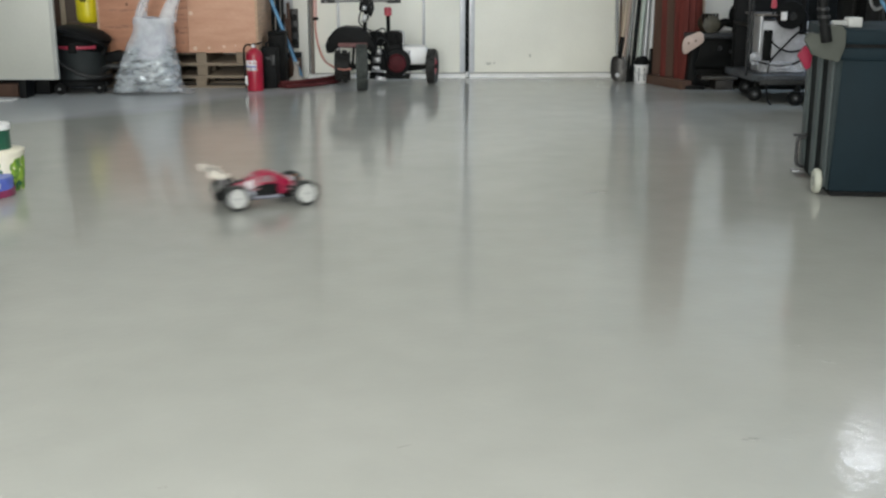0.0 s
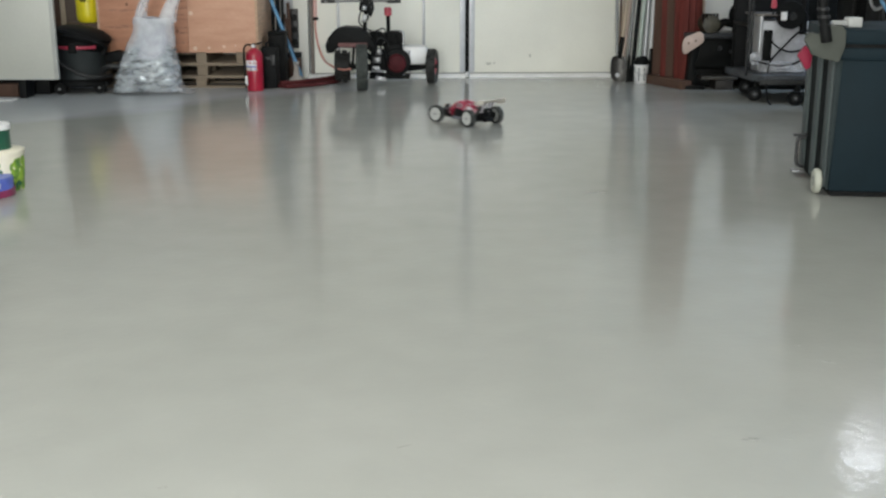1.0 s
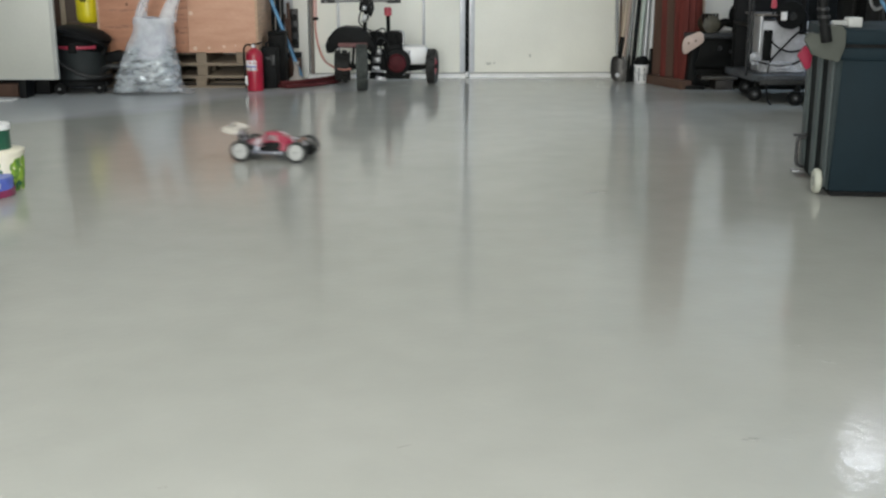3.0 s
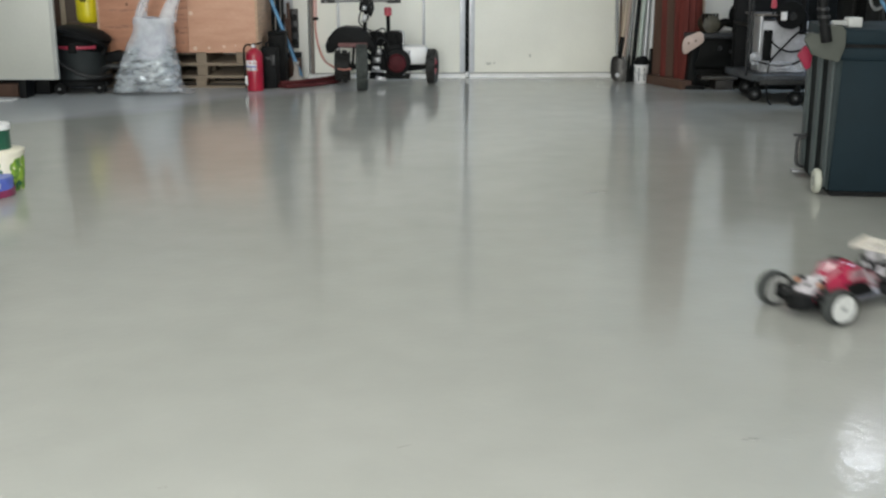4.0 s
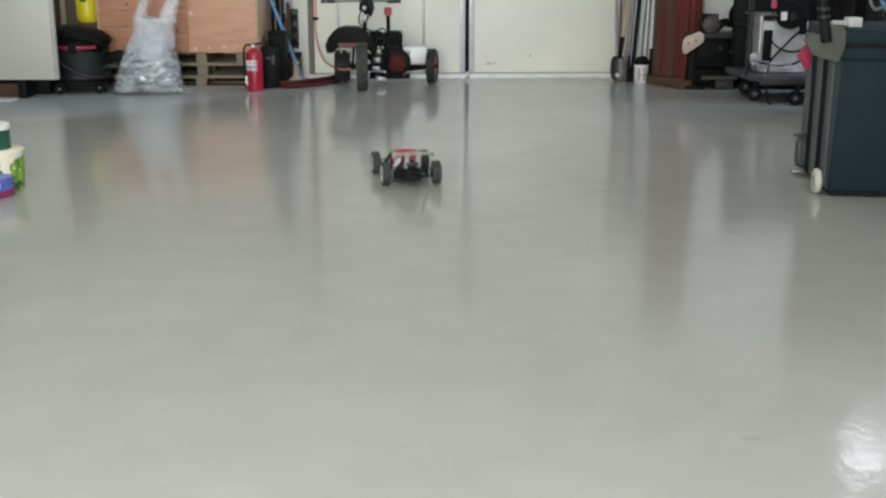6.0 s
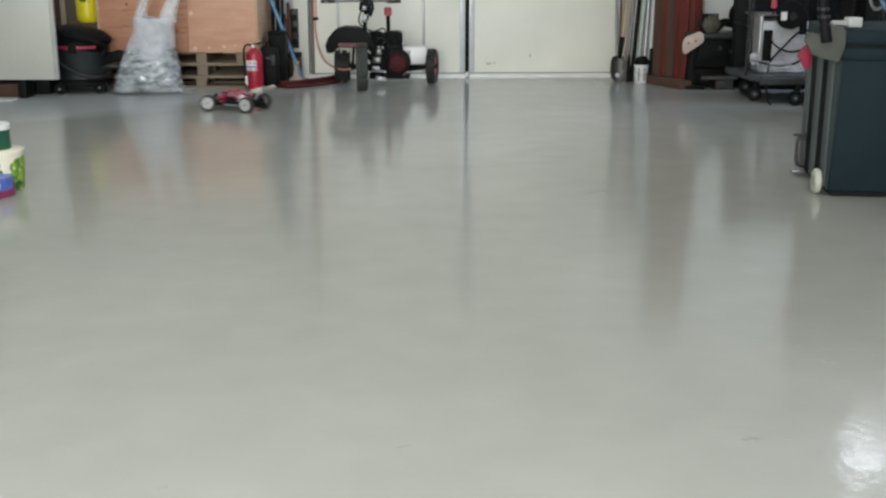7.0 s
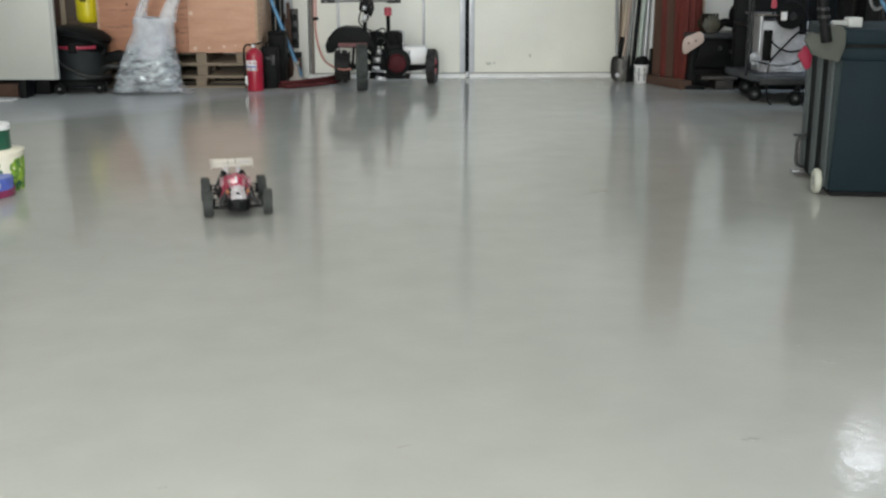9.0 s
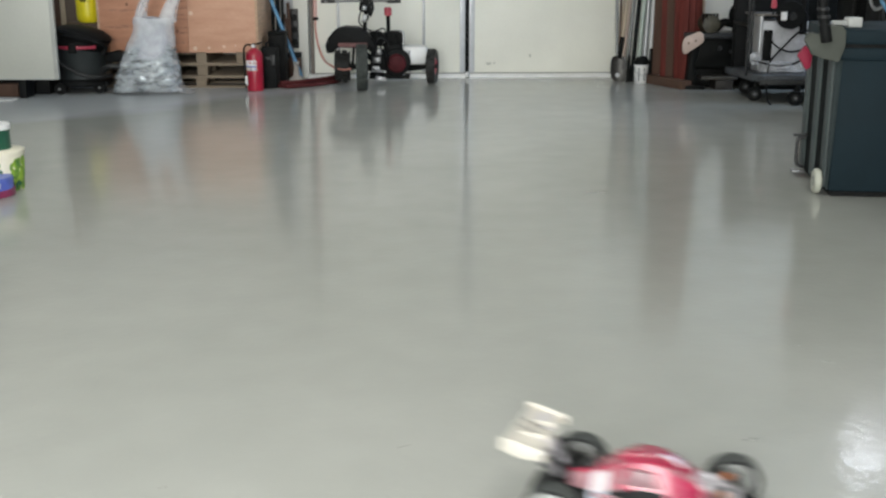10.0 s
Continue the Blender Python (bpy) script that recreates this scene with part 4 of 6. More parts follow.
def west_wall_gear():
    # upright pipe, sockets and battens by the door post
    lone("wall_panel", box(-1.515, -1.405, 10.72, 10.765, 0.0, 1.6, 0.003), material("grey_panel", (0.50, 0.52, 0.56), 0.5, vary=0.06), "narrow blue-grey panel against the wall", "panel")
    lone("wall_batten", box(-1.4, -1.262, 10.70, 10.745, 0.0, 1.9, 0.004), WALL, "white-painted upright board on the wall", "board")
    t = thing("socket_strip", pose(-1.385, 10.69, 0.28), "dark wall strip with round sockets", "socket")
    part("plate", box(-0.04, 0.035, -0.02, 0.008, 0, 0.36, 0.006), GUNMETAL, t)
    for z in (0.06, 0.17, 0.28):
        part("socket", lathe([(0.026, -0.045), (0.03, -0.03), (0.03, -0.018)], 20, axis="Y", centre=(0.0, 0, z)), BLACK, t, "round black socket")
    for x, k, w in ((-1.545, DARKSTEEL, 0.016), (-1.5, RUBBER, 0.018), (-1.455, DARKSTEEL, 0.012)):
        lone("upright_bar", tube([(x, 10.42, 0.0), (x - 0.03, 10.62, 1.4)], w, 10), k, "dark metal bar leaning on the wall", "metal bar", group="leaning bars")
    t = thing("blue_tube", pose(0, 0, 0), "long light-blue tube leaning against the wall", "tube")
    part("shaft", tube([(-1.295, 10.42, 0.02), (-1.56, 10.42, 0.735), (-1.74, 10.43, 1.17)], 0.017, 12), BLUE, t)
    part("cap", tube([(-1.291, 10.42, 0.012), (-1.297, 10.42, 0.03)], 0.02, 12), GUNMETAL, t)
    lone("brown_rod", tube([(-1.34, 10.5, 0.0), (-1.46, 10.55, 0.6)], 0.012, 8), BROWNWOOD, "short brown rod leaning on the wall", "rod")
    t = thing("toolbox", pose(-1.37, 10.56, 0), "small dark brown metal toolbox by the wall", "toolbox")
    part("body", box(-0.065, 0.05, -0.05, 0.05, 0, 0.2, 0.008), BROWNWOOD, t)
    part("lid", box(-0.068, 0.053, -0.053, 0.053, 0.2, 0.25, 0.008), BLACK, t)
    part("clasp", box(-0.02, 0.005, -0.058, -0.05, 0.17, 0.215, 0.002), GREYSTEEL, t)
    lone("brown_rod", tube([(-1.395, 10.47, 0.0), (-1.43, 10.6, 0.7)], 0.016, 8), BROWNWOOD, "brown rod leaning on the wall", "rod")
    t = thing("jack_stand", pose(-1.335, 10.36, 0), "small dull grey metal stand on the floor", "stand")
    part("base", slab([(-0.09, 0.0), (0.09, 0.0), (0.07, 0.03), (0.02, 0.06), (0.01, 0.16), (-0.02, 0.16), (-0.03, 0.06), (-0.07, 0.03)], -0.05, 0.05, "Y", 0.004), material("dull_metal", (0.33, 0.30, 0.28), 0.55, 0.3, vary=0.2), t)
    part("saddle", box(-0.03, 0.02, -0.03, 0.03, 0.16, 0.185, 0.004), GREYSTEEL, t)
    t = thing("floor_hose", pose(0, 0, 0), "dark red rubber hose lying along the floor", "hose")
    for i, (dx, dz) in enumerate(((0, 0), (0.045, 0), (0.022, 0.03), (0.075, 0.0))):
        p = curve([(-1.44 + dx, 9.86 - dx * 0.6, 0.017 + dz), (-1.32 + dx, 9.93 - dx * 0.5, 0.017 + dz), (-1.19 + dx, 10.08 - dx, 0.017 + dz), (-1.05 + dx, 10.3 - dx, 0.017 + dz), (-0.97 + dx * 0.4, 10.55 - dx, 0.017 + dz)])
        part("strand", tube(p, 0.0165, 10), MAROON, t)
    t = thing("hanging_hose", pose(0, 0, 0), "thin orange air hose hanging beside the doors", "hose")
    part("pipe", tube([(-1.195, 10.72, 0.55), (-1.2, 10.72, 1.6)], 0.019, 12), material("pink_pipe", (0.66, 0.40, 0.36), 0.45), t, "pinkish upright pipe")
    part("clamp", lathe([(0.03, 0.0), (0.03, 0.028)], 16, centre=(-1.196, 10.72, 0.535)), DARKSTEEL, t, "dark pipe clamp")
    part("hose", tube(curve([(-1.197, 10.72, 0.54), (-1.19, 10.70, 0.42), (-1.165, 10.66, 0.3), (-1.1, 10.5, 0.19), (-1.01, 10.3, 0.15), (-0.9, 10.12, 0.135), (-0.8, 10.06, 0.15)]), 0.0085, 10), ORANGEHOSE, t)


def three_wheeler():
    t = thing("garden_tractor", pose(0, 0, 0), "black and red three-wheeled garden machine with white tank", "garden machine")

    def wheel(x, y, R, w, hubmat, turn=0.0, label="", lug=(20, 0.07, 3)):
        ob = part("wheel", tyre(R, w, 36, "X", lug[0], R * lug[1], 0.55, lugs=lug[2]), OLDTYRE, t, "chunky black tyre", m=pose(x, y, R, 0, 0, turn))
        part("rim", lathe([(R * 0.56, -w * 0.3), (R * 0.5, w * 0.38), (R * 0.4, w * 0.42), (R * 0.2, w * 0.25), (0.001, w * 0.25)], 28, axis="X"), hubmat, ob, label)
        part("rim", lathe([(R * 0.56, w * 0.3), (R * 0.5, -w * 0.38), (R * 0.4, -w * 0.42), (R * 0.2, -w * 0.25), (0.001, -w * 0.25)], 28, axis="X"), hubmat, ob, label)
        part("hub_bolt", lathe([(R * 0.12, -w * 0.5), (R * 0.12, w * 0.5)], 12, axis="X"), DARKSTEEL, ob)
        return ob

    front = wheel(-0.692, 9.68, 0.198, 0.1, GREYSTEEL, 4, "", (28, 0.035, 4))
    front.data.materials[0] = FRONTTYRE
    wheel(-0.098, 10.25, 0.155, 0.082, REDPAINT, -8, "red painted rim", (14, 0.16, 2))
    wheel(-0.915, 10.32, 0.145, 0.14, DULLRED, 4, "dull red rim", (14, 0.15, 2))
    # fork over the single wheel, fender and rear bar
    for s in (-1, 1):
        part("fork_leg", slab([(9.65, 0.17), (9.71, 0.17), (10.02, 0.42), (9.96, 0.44)], -0.695 + s * 0.08 - 0.008, -0.695 + s * 0.08 + 0.008, "X", 0.003), DARKSTEEL, t)
    fender = [(-1.01, 0.30), (-1.02, 0.37), (-0.99, 0.44), (-0.93, 0.505), (-0.86, 0.525), (-0.74, 0.52), (-0.66, 0.47), (-0.60, 0.39), (-0.575, 0.31), (-0.62, 0.30), (-0.66, 0.345), (-0.92, 0.35), (-0.95, 0.305)]
    part("fender", slab(fender, 9.86, 10.12, "Y", 0.012), BLACK, t, "rounded black fender")
    part("rear_bar", box(-0.905, -0.655, 9.835, 9.862, 0.352, 0.392, 0.006), material("rusty_bar", (0.15, 0.06, 0.058), 0.6, vary=0.2), t, "rust-red crossbar")
    part("frame_beam", tube([(-0.7, 10.0, 0.3), (-0.5, 10.2, 0.12), (-0.13, 10.25, 0.155)], 0.026, 10), DARKSTEEL, t)
    part("frame_beam", tube([(-0.86, 10.3, 0.15), (-0.5, 10.25, 0.12)], 0.024, 10), DARKSTEEL, t)
    part("axle", tube([(-0.92, 10.32, 0.145), (-0.1, 10.25, 0.155)], 0.02, 10), DARKSTEEL, t)
    part("skid_plate", box(-0.66, -0.3, 10.1, 10.34, 0.055, 0.085, 0.006), DARKSTEEL, t)
    part("gearbox", box(-0.63, -0.5, 10.08, 10.3, 0.085, 0.3, 0.02), BLACK, t, "black gearbox")
    part("crank_cover", box(-0.64, -0.56, 10.05, 10.09, 0.11, 0.17, 0.008), ALU, t, "bright metal cover")
    part("engine_block", box(-0.53, -0.36, 10.12, 10.34, 0.12, 0.37, 0.02), BLACK, t, "black engine block")
    for k in range(6):
        part("cooling_fin", box(-0.535, -0.355, 10.1, 10.36, 0.375 + k * 0.014, 0.381 + k * 0.014), BLACK, t)
    part("cylinder_head", box(-0.5, -0.38, 10.12, 10.3, 0.36, 0.47, 0.015), BLACK, t)
    part("air_cleaner", lathe([(0.06, 0.34), (0.066, 0.35), (0.066, 0.45), (0.05, 0.465)], 24, centre=(-0.6, 10.2, 0)), BLACK, t, "round black air cleaner")
    part("engine_cowl", lathe([(0.06, 0.03), (0.118, 0.02), (0.122, -0.004), (0.112, -0.016), (0.08, -0.018)], 32, axis="Y", centre=(-0.41, 10.1, 0.205)), BLACK, t, "black fan cowl")
    part("exhaust_box", box(-0.63, -0.55, 10.03, 10.08, 0.2, 0.255, 0.008), GREYSTEEL, t, "scuffed grey exhaust box")
    part("linkage", tube(curve([(-0.60, 10.02, 0.35), (-0.56, 10.0, 0.42), (-0.50, 10.02, 0.40), (-0.47, 10.04, 0.34)]), 0.006, 6), GUNMETAL, t, "thin dark linkage")
    part("drain_pan", box(-0.60, -0.50, 10.03, 10.1, 0.045, 0.115, 0.006), ALU, t, "pale dented metal pan")
    part("pulley_cover", lathe([(0.024, -0.03), (0.07, -0.024), (0.082, -0.01), (0.084, 0.02)], 32, axis="Y", centre=(-0.41, 10.07, 0.195)), DULLRED, t, "round dark red pulley cover")
    part("tank", box(-0.39, -0.14, 10.16, 10.36, 0.17, 0.34, 0.035), WHITEPL, t, "white plastic tank")
    part("tank_strap", slab([(-0.385, 0.07), (-0.35, 0.07), (-0.29, 0.30), (-0.325, 0.31)], 10.135, 10.155, "Y", 0.003), ALU, t, "grey metal tank strap")
    part("stay", tube([(-0.36, 10.14, 0.06), (-0.30, 10.14, 0.3)], 0.012, 8), ALU, t)
    part("lever_shaft", tube([(-0.485, 10.18, 0.42), (-0.488, 10.16, 0.62)], 0.017, 10), DARKSTEEL, t)
    part("lever_grip", lathe([(0.026, 0.605), (0.033, 0.61), (0.034, 0.655), (0.03, 0.676), (0.01, 0.68)], 20, centre=(-0.488, 10.16, 0)), PINKRED, t, "red cap")
    part("spark_lead", tube(curve([(-0.4, 10.15, 0.46), (-0.36, 10.12, 0.47), (-0.35, 10.12, 0.4), (-0.36, 10.12, 0.36)]), 0.008, 8), ALU, t)
    part("steering_column", tube([(-0.69, 10.02, 0.45), (-0.665, 10.1, 0.8)], 0.018, 12), DARKSTEEL, t)
    part("steering_head", slab([(-0.735, 0.665), (-0.72, 0.75), (-0.615, 0.75), (-0.6, 0.67), (-0.63, 0.60), (-0.655, 0.62), (-0.66, 0.66), (-0.70, 0.64)], 10.0, 10.06, "Y", 0.006), BLACK, t)
    part("clamp_plate", slab([(-0.70, 0.56), (-0.665, 0.555), (-0.645, 0.60), (-0.665, 0.635), (-0.69, 0.62)], 10.0, 10.03, "Y", 0.004), BLACK, t)
    part("dial", lathe([(0.012, -0.02), (0.022, -0.012), (0.025, 0.01)], 16, axis="Y", centre=(-0.685, 9.995, 0.68)), GREYSTEEL, t, "small grey dial")
    for x, z in ((-0.71, 0.735), (-0.64, 0.725), (-0.625, 0.69)):
        part("bolt", lathe([(0.009, -0.01), (0.01, 0.006)], 8, axis="Y", centre=(x, 9.995, z)), GUNMETAL, t)
    for s in (0.0, 0.03):
        part("fuel_pipe", tube(curve([(-0.58 + s, 10.03, 0.46), (-0.55 + s, 10.0, 0.36), (-0.52 + s, 10.02, 0.26), (-0.5 + s, 10.06, 0.16)]), 0.007, 6), RUBBER, t)
    part("carburettor", box(-0.6, -0.54, 10.04, 10.12, 0.27, 0.33, 0.01), GREYSTEEL, t, "grey carburettor")
    part("foot_peg", tube([(-0.63, 10.0, 0.14), (-0.5, 9.97, 0.13)], 0.012, 8), ALU, t)
    part("chain_guard", slab([(-0.66, 0.1), (-0.48, 0.06), (-0.44, 0.09), (-0.62, 0.15)], 10.03, 10.045, "Y", 0.003), DARKSTEEL, t)
    part("bracket", slab([(-0.71, 0.56), (-0.67, 0.56), (-0.655, 0.62), (-0.7, 0.63)], 9.985, 10.002, "Y", 0.003), GREYSTEEL, t)
    part("handlebar", tube(curve([(-1.04, 10.08, 0.732), (-0.9, 10.1, 0.735), (-0.66, 10.12, 0.738), (-0.42, 10.1, 0.736), (-0.38, 10.09, 0.734)]), 0.013, 10), GREYSTEEL, t, "grey handlebar")
    for x in (-1.0, -0.42):
        part("grip", tube([(x - 0.07, 10.085, 0.733), (x + 0.05, 10.09, 0.735)], 0.017, 10), GUNMETAL, t)
    part("cable", tube(curve([(-0.7, 10.02, 0.7), (-0.73, 9.98, 0.56), (-0.62, 10.0, 0.48), (-0.52, 10.05, 0.5), (-0.5, 10.1, 0.42)]), 0.006, 8), RUBBER, t)


pale_panel()
shop_vacuum()
yellow_canister()
brown_board()
carrier_bag()
crate()
fire_extinguisher()
black_cases()
west_wall_gear()
three_wheeler()


# ---------- things along the back, east of the doors ----------
def leaning_tools():
    specs = [(1.595, 1.605, 0.36, 0.013, GREYSTEEL, "grey steel"), (1.665, 1.60, 0.16, 0.013, PALEWOOD, "pale wooden"), (1.725, 1.645, 0.2, 0.016, BEIGE, "worn pinkish wooden"), (1.765, 1.70, 0.0, 0.014, GREYSTEEL, "grey steel"),
             (1.80, 1.735, 0.0, 0.017, DARKSTEEL, "black steel"), (1.845, 1.79, 0.18, 0.02, material("mint_tube", (0.46, 0.53, 0.48), 0.5), "pale mint-green"), (1.895, 1.85, 0.0, 0.022, ALU, "silver"), (1.945, 1.905, 0.0, 0.014, WHITEPL, "white plastic"),
             (1.63, 1.62, 0.0, 0.01, BROWNWOOD, "brown wooden"), (1.86, 1.8, 0.0, 0.012, material("dark_green_bar", (0.03, 0.09, 0.06), 0.5), "dark green")]
    for i, (xt, xb, z0, r, k, words) in enumerate(specs):
        y0 = 10.42 + 0.025 * (i % 4)
        dz = 0.735
        top = 1.45 + 0.09 * (i % 3)
        s = (top - 0.0) / dz
        lone("pole", tube([(xb, y0, 0.0), (xb + (xt - xb) * s, min(10.72, y0 + 0.24), top)], r, 12), k, words + " pole leaning in the corner by the doors", "pole", group="leaning poles")
    t = thing("shovel", pose(0, 0, 0), "old steel shovel leaning blade-down against the door", "shovel")
    bm = loft([[Vector((1.605 + w * u, 10.36 + 0.02 * (1 - u * u) + 0.1 * z, z)) for u in (-1, -0.6, -0.2, 0.2, 0.6, 1)] + [Vector((1.605 + w * u, 10.363 + 0.02 * (1 - u * u) + 0.1 * z, z)) for u in (1, 0.6, 0.2, -0.2, -0.6, -1)] for z, w in ((0.004, 0.035), (0.04, 0.065), (0.1, 0.075), (0.18, 0.07), (0.225, 0.055), (0.235, 0.02))])
    part("blade", bm, material("worn_blade", (0.075, 0.072, 0.068), 0.45, 0.6, vary=0.3, scale=14), t, "worn grey steel blade")
    part("socket", tube([(1.612, 10.39, 0.21), (1.64, 10.42, 0.4)], 0.02, 10), DARKSTEEL, t)
    part("shaft", tube([(1.64, 10.42, 0.4), (1.78, 10.62, 1.4)], 0.016, 10), PALEWOOD, t)
    part("rivet_plate", lathe([(0.022, 0.0), (0.018, -0.004), (0.001, -0.005)], 12, axis="Y", centre=(1.6, 10.366, 0.06)), ALU, t)
    t = thing("bucket", pose(1.80, 10.3, 0), "white plastic bucket holding black rags", "bucket")
    part("pail", lathe([(0.052, 0.0), (0.056, 0.006), (0.064, 0.15), (0.069, 0.155), (0.069, 0.165), (0.062, 0.165), (0.05, 0.012)], 32), WHITEPL, t)
    part("contents", loft([[crumple((0.07 * w * math.cos(a), 0.07 * w * math.sin(a), z), 0.012, 20) for a in (2 * math.pi * i / 20 for i in range(20))] for z, w in ((0.15, 0.8), (0.175, 1.0), (0.205, 0.95), (0.23, 0.6), (0.235, 0.2))]), RUBBER, t, "black rag bundle")
    part("wire_handle", tube(curve([(-0.069, 0, 0.155), (-0.05, -0.06, 0.1), (0, -0.078, 0.075), (0.05, -0.06, 0.1), (0.069, 0, 0.155)]), 0.003, 6), GREYSTEEL, t, "wire handle")
    for x in (-0.03, 0.02):
        part("dark_streak", box(x - 0.006, x + 0.006, -0.068, -0.06, 0.02, 0.14, 0.001), GREYSTEEL, t, "grey stain", m=pose(0, 0.0035, 0))
    for x, z0, z1 in ((1.70, 0.0, 0.24), (1.9, 0.0, 0.3), (1.925, 0.0, 0.22)):
        lone("hand_spade", slab([(x - 0.022, z0), (x + 0.022, z0), (x + 0.012, z1), (x - 0.012, z1)], 10.37, 10.39, "Y", 0.003), DARKSTEEL, "dark steel hand spade standing on the floor", "spade", group="hand spades")


def stacked_boards():
    # tall planks standing on a beam
    beam = lone("timber_beam", box(-0.33, 0.33, -0.05, 0.05, 0, 0.075, 0.004), BROWNWOOD, "brown timber beam lying on the floor under planks", "timber", m=pose(1.98, 10.06, 0, 0, 0, -68))
    specs = [(1.935, 10.28, 0.075, BROWNWOOD, "dark brown"), (1.965, 10.12, 0.05, REDWOOD, "dark red-stained"), (2.015, 10.08, 0.07, BROWNWOOD, "brown"), (2.055, 9.98, 0.05, REDWOOD, "dark red-stained"), (2.100, 9.95, 0.08, REDWOOD, "dark red-stained"), (2.160, 9.97, 0.09, REDWOOD, "deep red-stained"), (2.220, 10.03, 0.08, REDWOOD, "deep red-stained"), (2.275, 10.15, 0.07, REDWOOD, "deep red-stained")]
    for i, (x, y, w, k, words) in enumerate(specs):
        lone("plank", box(-w / 2, w / 2, -0.014, 0.014, 0, 2.25 + 0.05 * (i % 3), 0.003), k, words + " wooden plank standing upright by the wall", "plank", m=pose(x, y, 0.0755 if i < 4 else 0.0, -2.2, -1.0, -28 + 9 * (i % 4)), group="upright planks")
    lone("plank", box(-0.035, 0.035, -0.012, 0.012, 0, 1.9, 0.003), PALEWOOD, "pale unpainted batten standing by the wall", "plank", m=pose(2.33, 10.35, 0.0, -2.5, 0, 0), group="upright planks")


def bench_saw():
    t = thing("bench_machine", pose(2.28, 9.95, 0), "dark cast-iron workshop machine with a beige guard", "machine tool")
    part("pedestal", slab([(-0.17, 0.0), (-0.06, 0.0), (-0.07, 0.06), (-0.1, 0.2), (-0.06, 0.36), (-0.13, 0.38), (-0.15, 0.2)], -0.14, 0.14, "Y", 0.01), DARKSTEEL, t)
    part("foot_plate", box(-0.2, -0.02, -0.2, 0.18, 0.0, 0.035, 0.006), DARKSTEEL, t)
    part("body", box(-0.14, 0.27, -0.12, 0.2, 0.17, 0.44, 0.03), DARKSTEEL, t)
    part("base_housing", box(-0.1, 0.27, 0.0, 0.2, 0.0, 0.175, 0.01), DARKSTEEL, t)
    part("table_top", box(-0.18, 0.29, -0.16, 0.24, 0.43, 0.475, 0.008), GUNMETAL, t, "dark iron table")
    part("tray", box(-0.05, 0.26, -0.2, 0.1, 0.085, 0.11, 0.004), material("dusty_tray", (0.035, 0.031, 0.026), 0.6, vary=0.2), t, "dusty lower shelf")
    part("drawer_box", box(0.07, 0.22, -0.22, 0.05, 0.0, 0.08, 0.005), material("dark_drawer", (0.018, 0.014, 0.011), 0.6), t, "small dark drawer")
    guard = [(-0.265, 0.31), (-0.245, 0.295), (-0.215, 0.30), (-0.07, 0.40), (-0.055, 0.43), (-0.06, 0.475), (-0.085, 0.505), (-0.115, 0.51), (-0.235, 0.46), (-0.262, 0.43), (-0.272, 0.38)]
    guard = [(-0.07 + (x + 0.07) * 0.85, 0.41 + (z - 0.41) * 0.88) for x, z in guard]
    g = part("guard", slab(guard, -0.25, -0.225, "Y", 0.008), BEIGE, t, "beige rounded blade guard")
    for x, z in ((-0.19, 0.40), (-0.13, 0.42)):
        part("rivet", lathe([(0.009, -0.254), (0.006, -0.257), (0.0005, -0.257)], 12, axis="Y", centre=(x, 0, z)), BROWNWOOD, g)
    part("motor", lathe([(0.04, -0.12), (0.075, -0.11), (0.08, -0.09), (0.08, 0.1), (0.06, 0.12)], 28, axis="Y", centre=(0.03, 0.0, 0.55)), material("oily_motor", (0.05, 0.044, 0.028), 0.5, vary=0.25, scale=20), t, "worn oily brown motor")
    for k in range(5):
        part("motor_fin", box(-0.045 + k * 0.03, -0.037 + k * 0.03, -0.115, -0.06, 0.55, 0.64), DARKSTEEL, t)
    part("arm", tube(curve([(0.1, 0.05, 0.5), (0.16, 0.0, 0.56), (0.24, 0.02, 0.55), (0.3, 0.05, 0.62)]), 0.035, 12), DARKSTEEL, t)
    part("hand_wheel", lathe([(0.10, -0.01), (0.115, -0.01), (0.12, 0.0), (0.115, 0.01), (0.10, 0.01)], 28, axis="Y", centre=(0.33, 0.05, 0.62)), DARKSTEEL, t)
    part("knob", lathe([(0.015, -0.05), (0.02, -0.04), (0.02, -0.02)], 14, axis="Y", centre=(0.1, -0.12, 0.35)), GUNMETAL, t)
    part("knob", lathe([(0.012, -0.04), (0.016, -0.03), (0.016, -0.01)], 14, axis="Y", centre=(0.2, -0.12, 0.32)), GUNMETAL, t)


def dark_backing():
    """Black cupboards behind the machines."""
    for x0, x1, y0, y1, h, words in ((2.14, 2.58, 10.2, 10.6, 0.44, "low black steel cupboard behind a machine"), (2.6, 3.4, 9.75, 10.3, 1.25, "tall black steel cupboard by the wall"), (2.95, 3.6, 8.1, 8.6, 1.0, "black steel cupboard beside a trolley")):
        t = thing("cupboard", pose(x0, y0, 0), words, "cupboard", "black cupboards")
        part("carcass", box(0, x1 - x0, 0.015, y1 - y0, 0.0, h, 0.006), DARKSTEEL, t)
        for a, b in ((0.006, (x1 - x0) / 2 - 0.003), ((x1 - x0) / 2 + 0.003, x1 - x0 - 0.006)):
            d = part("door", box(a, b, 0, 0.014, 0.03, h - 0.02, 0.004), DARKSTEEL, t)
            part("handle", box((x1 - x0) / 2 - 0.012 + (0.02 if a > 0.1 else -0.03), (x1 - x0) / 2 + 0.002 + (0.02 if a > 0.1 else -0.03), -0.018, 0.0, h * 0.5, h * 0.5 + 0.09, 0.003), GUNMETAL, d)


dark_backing()


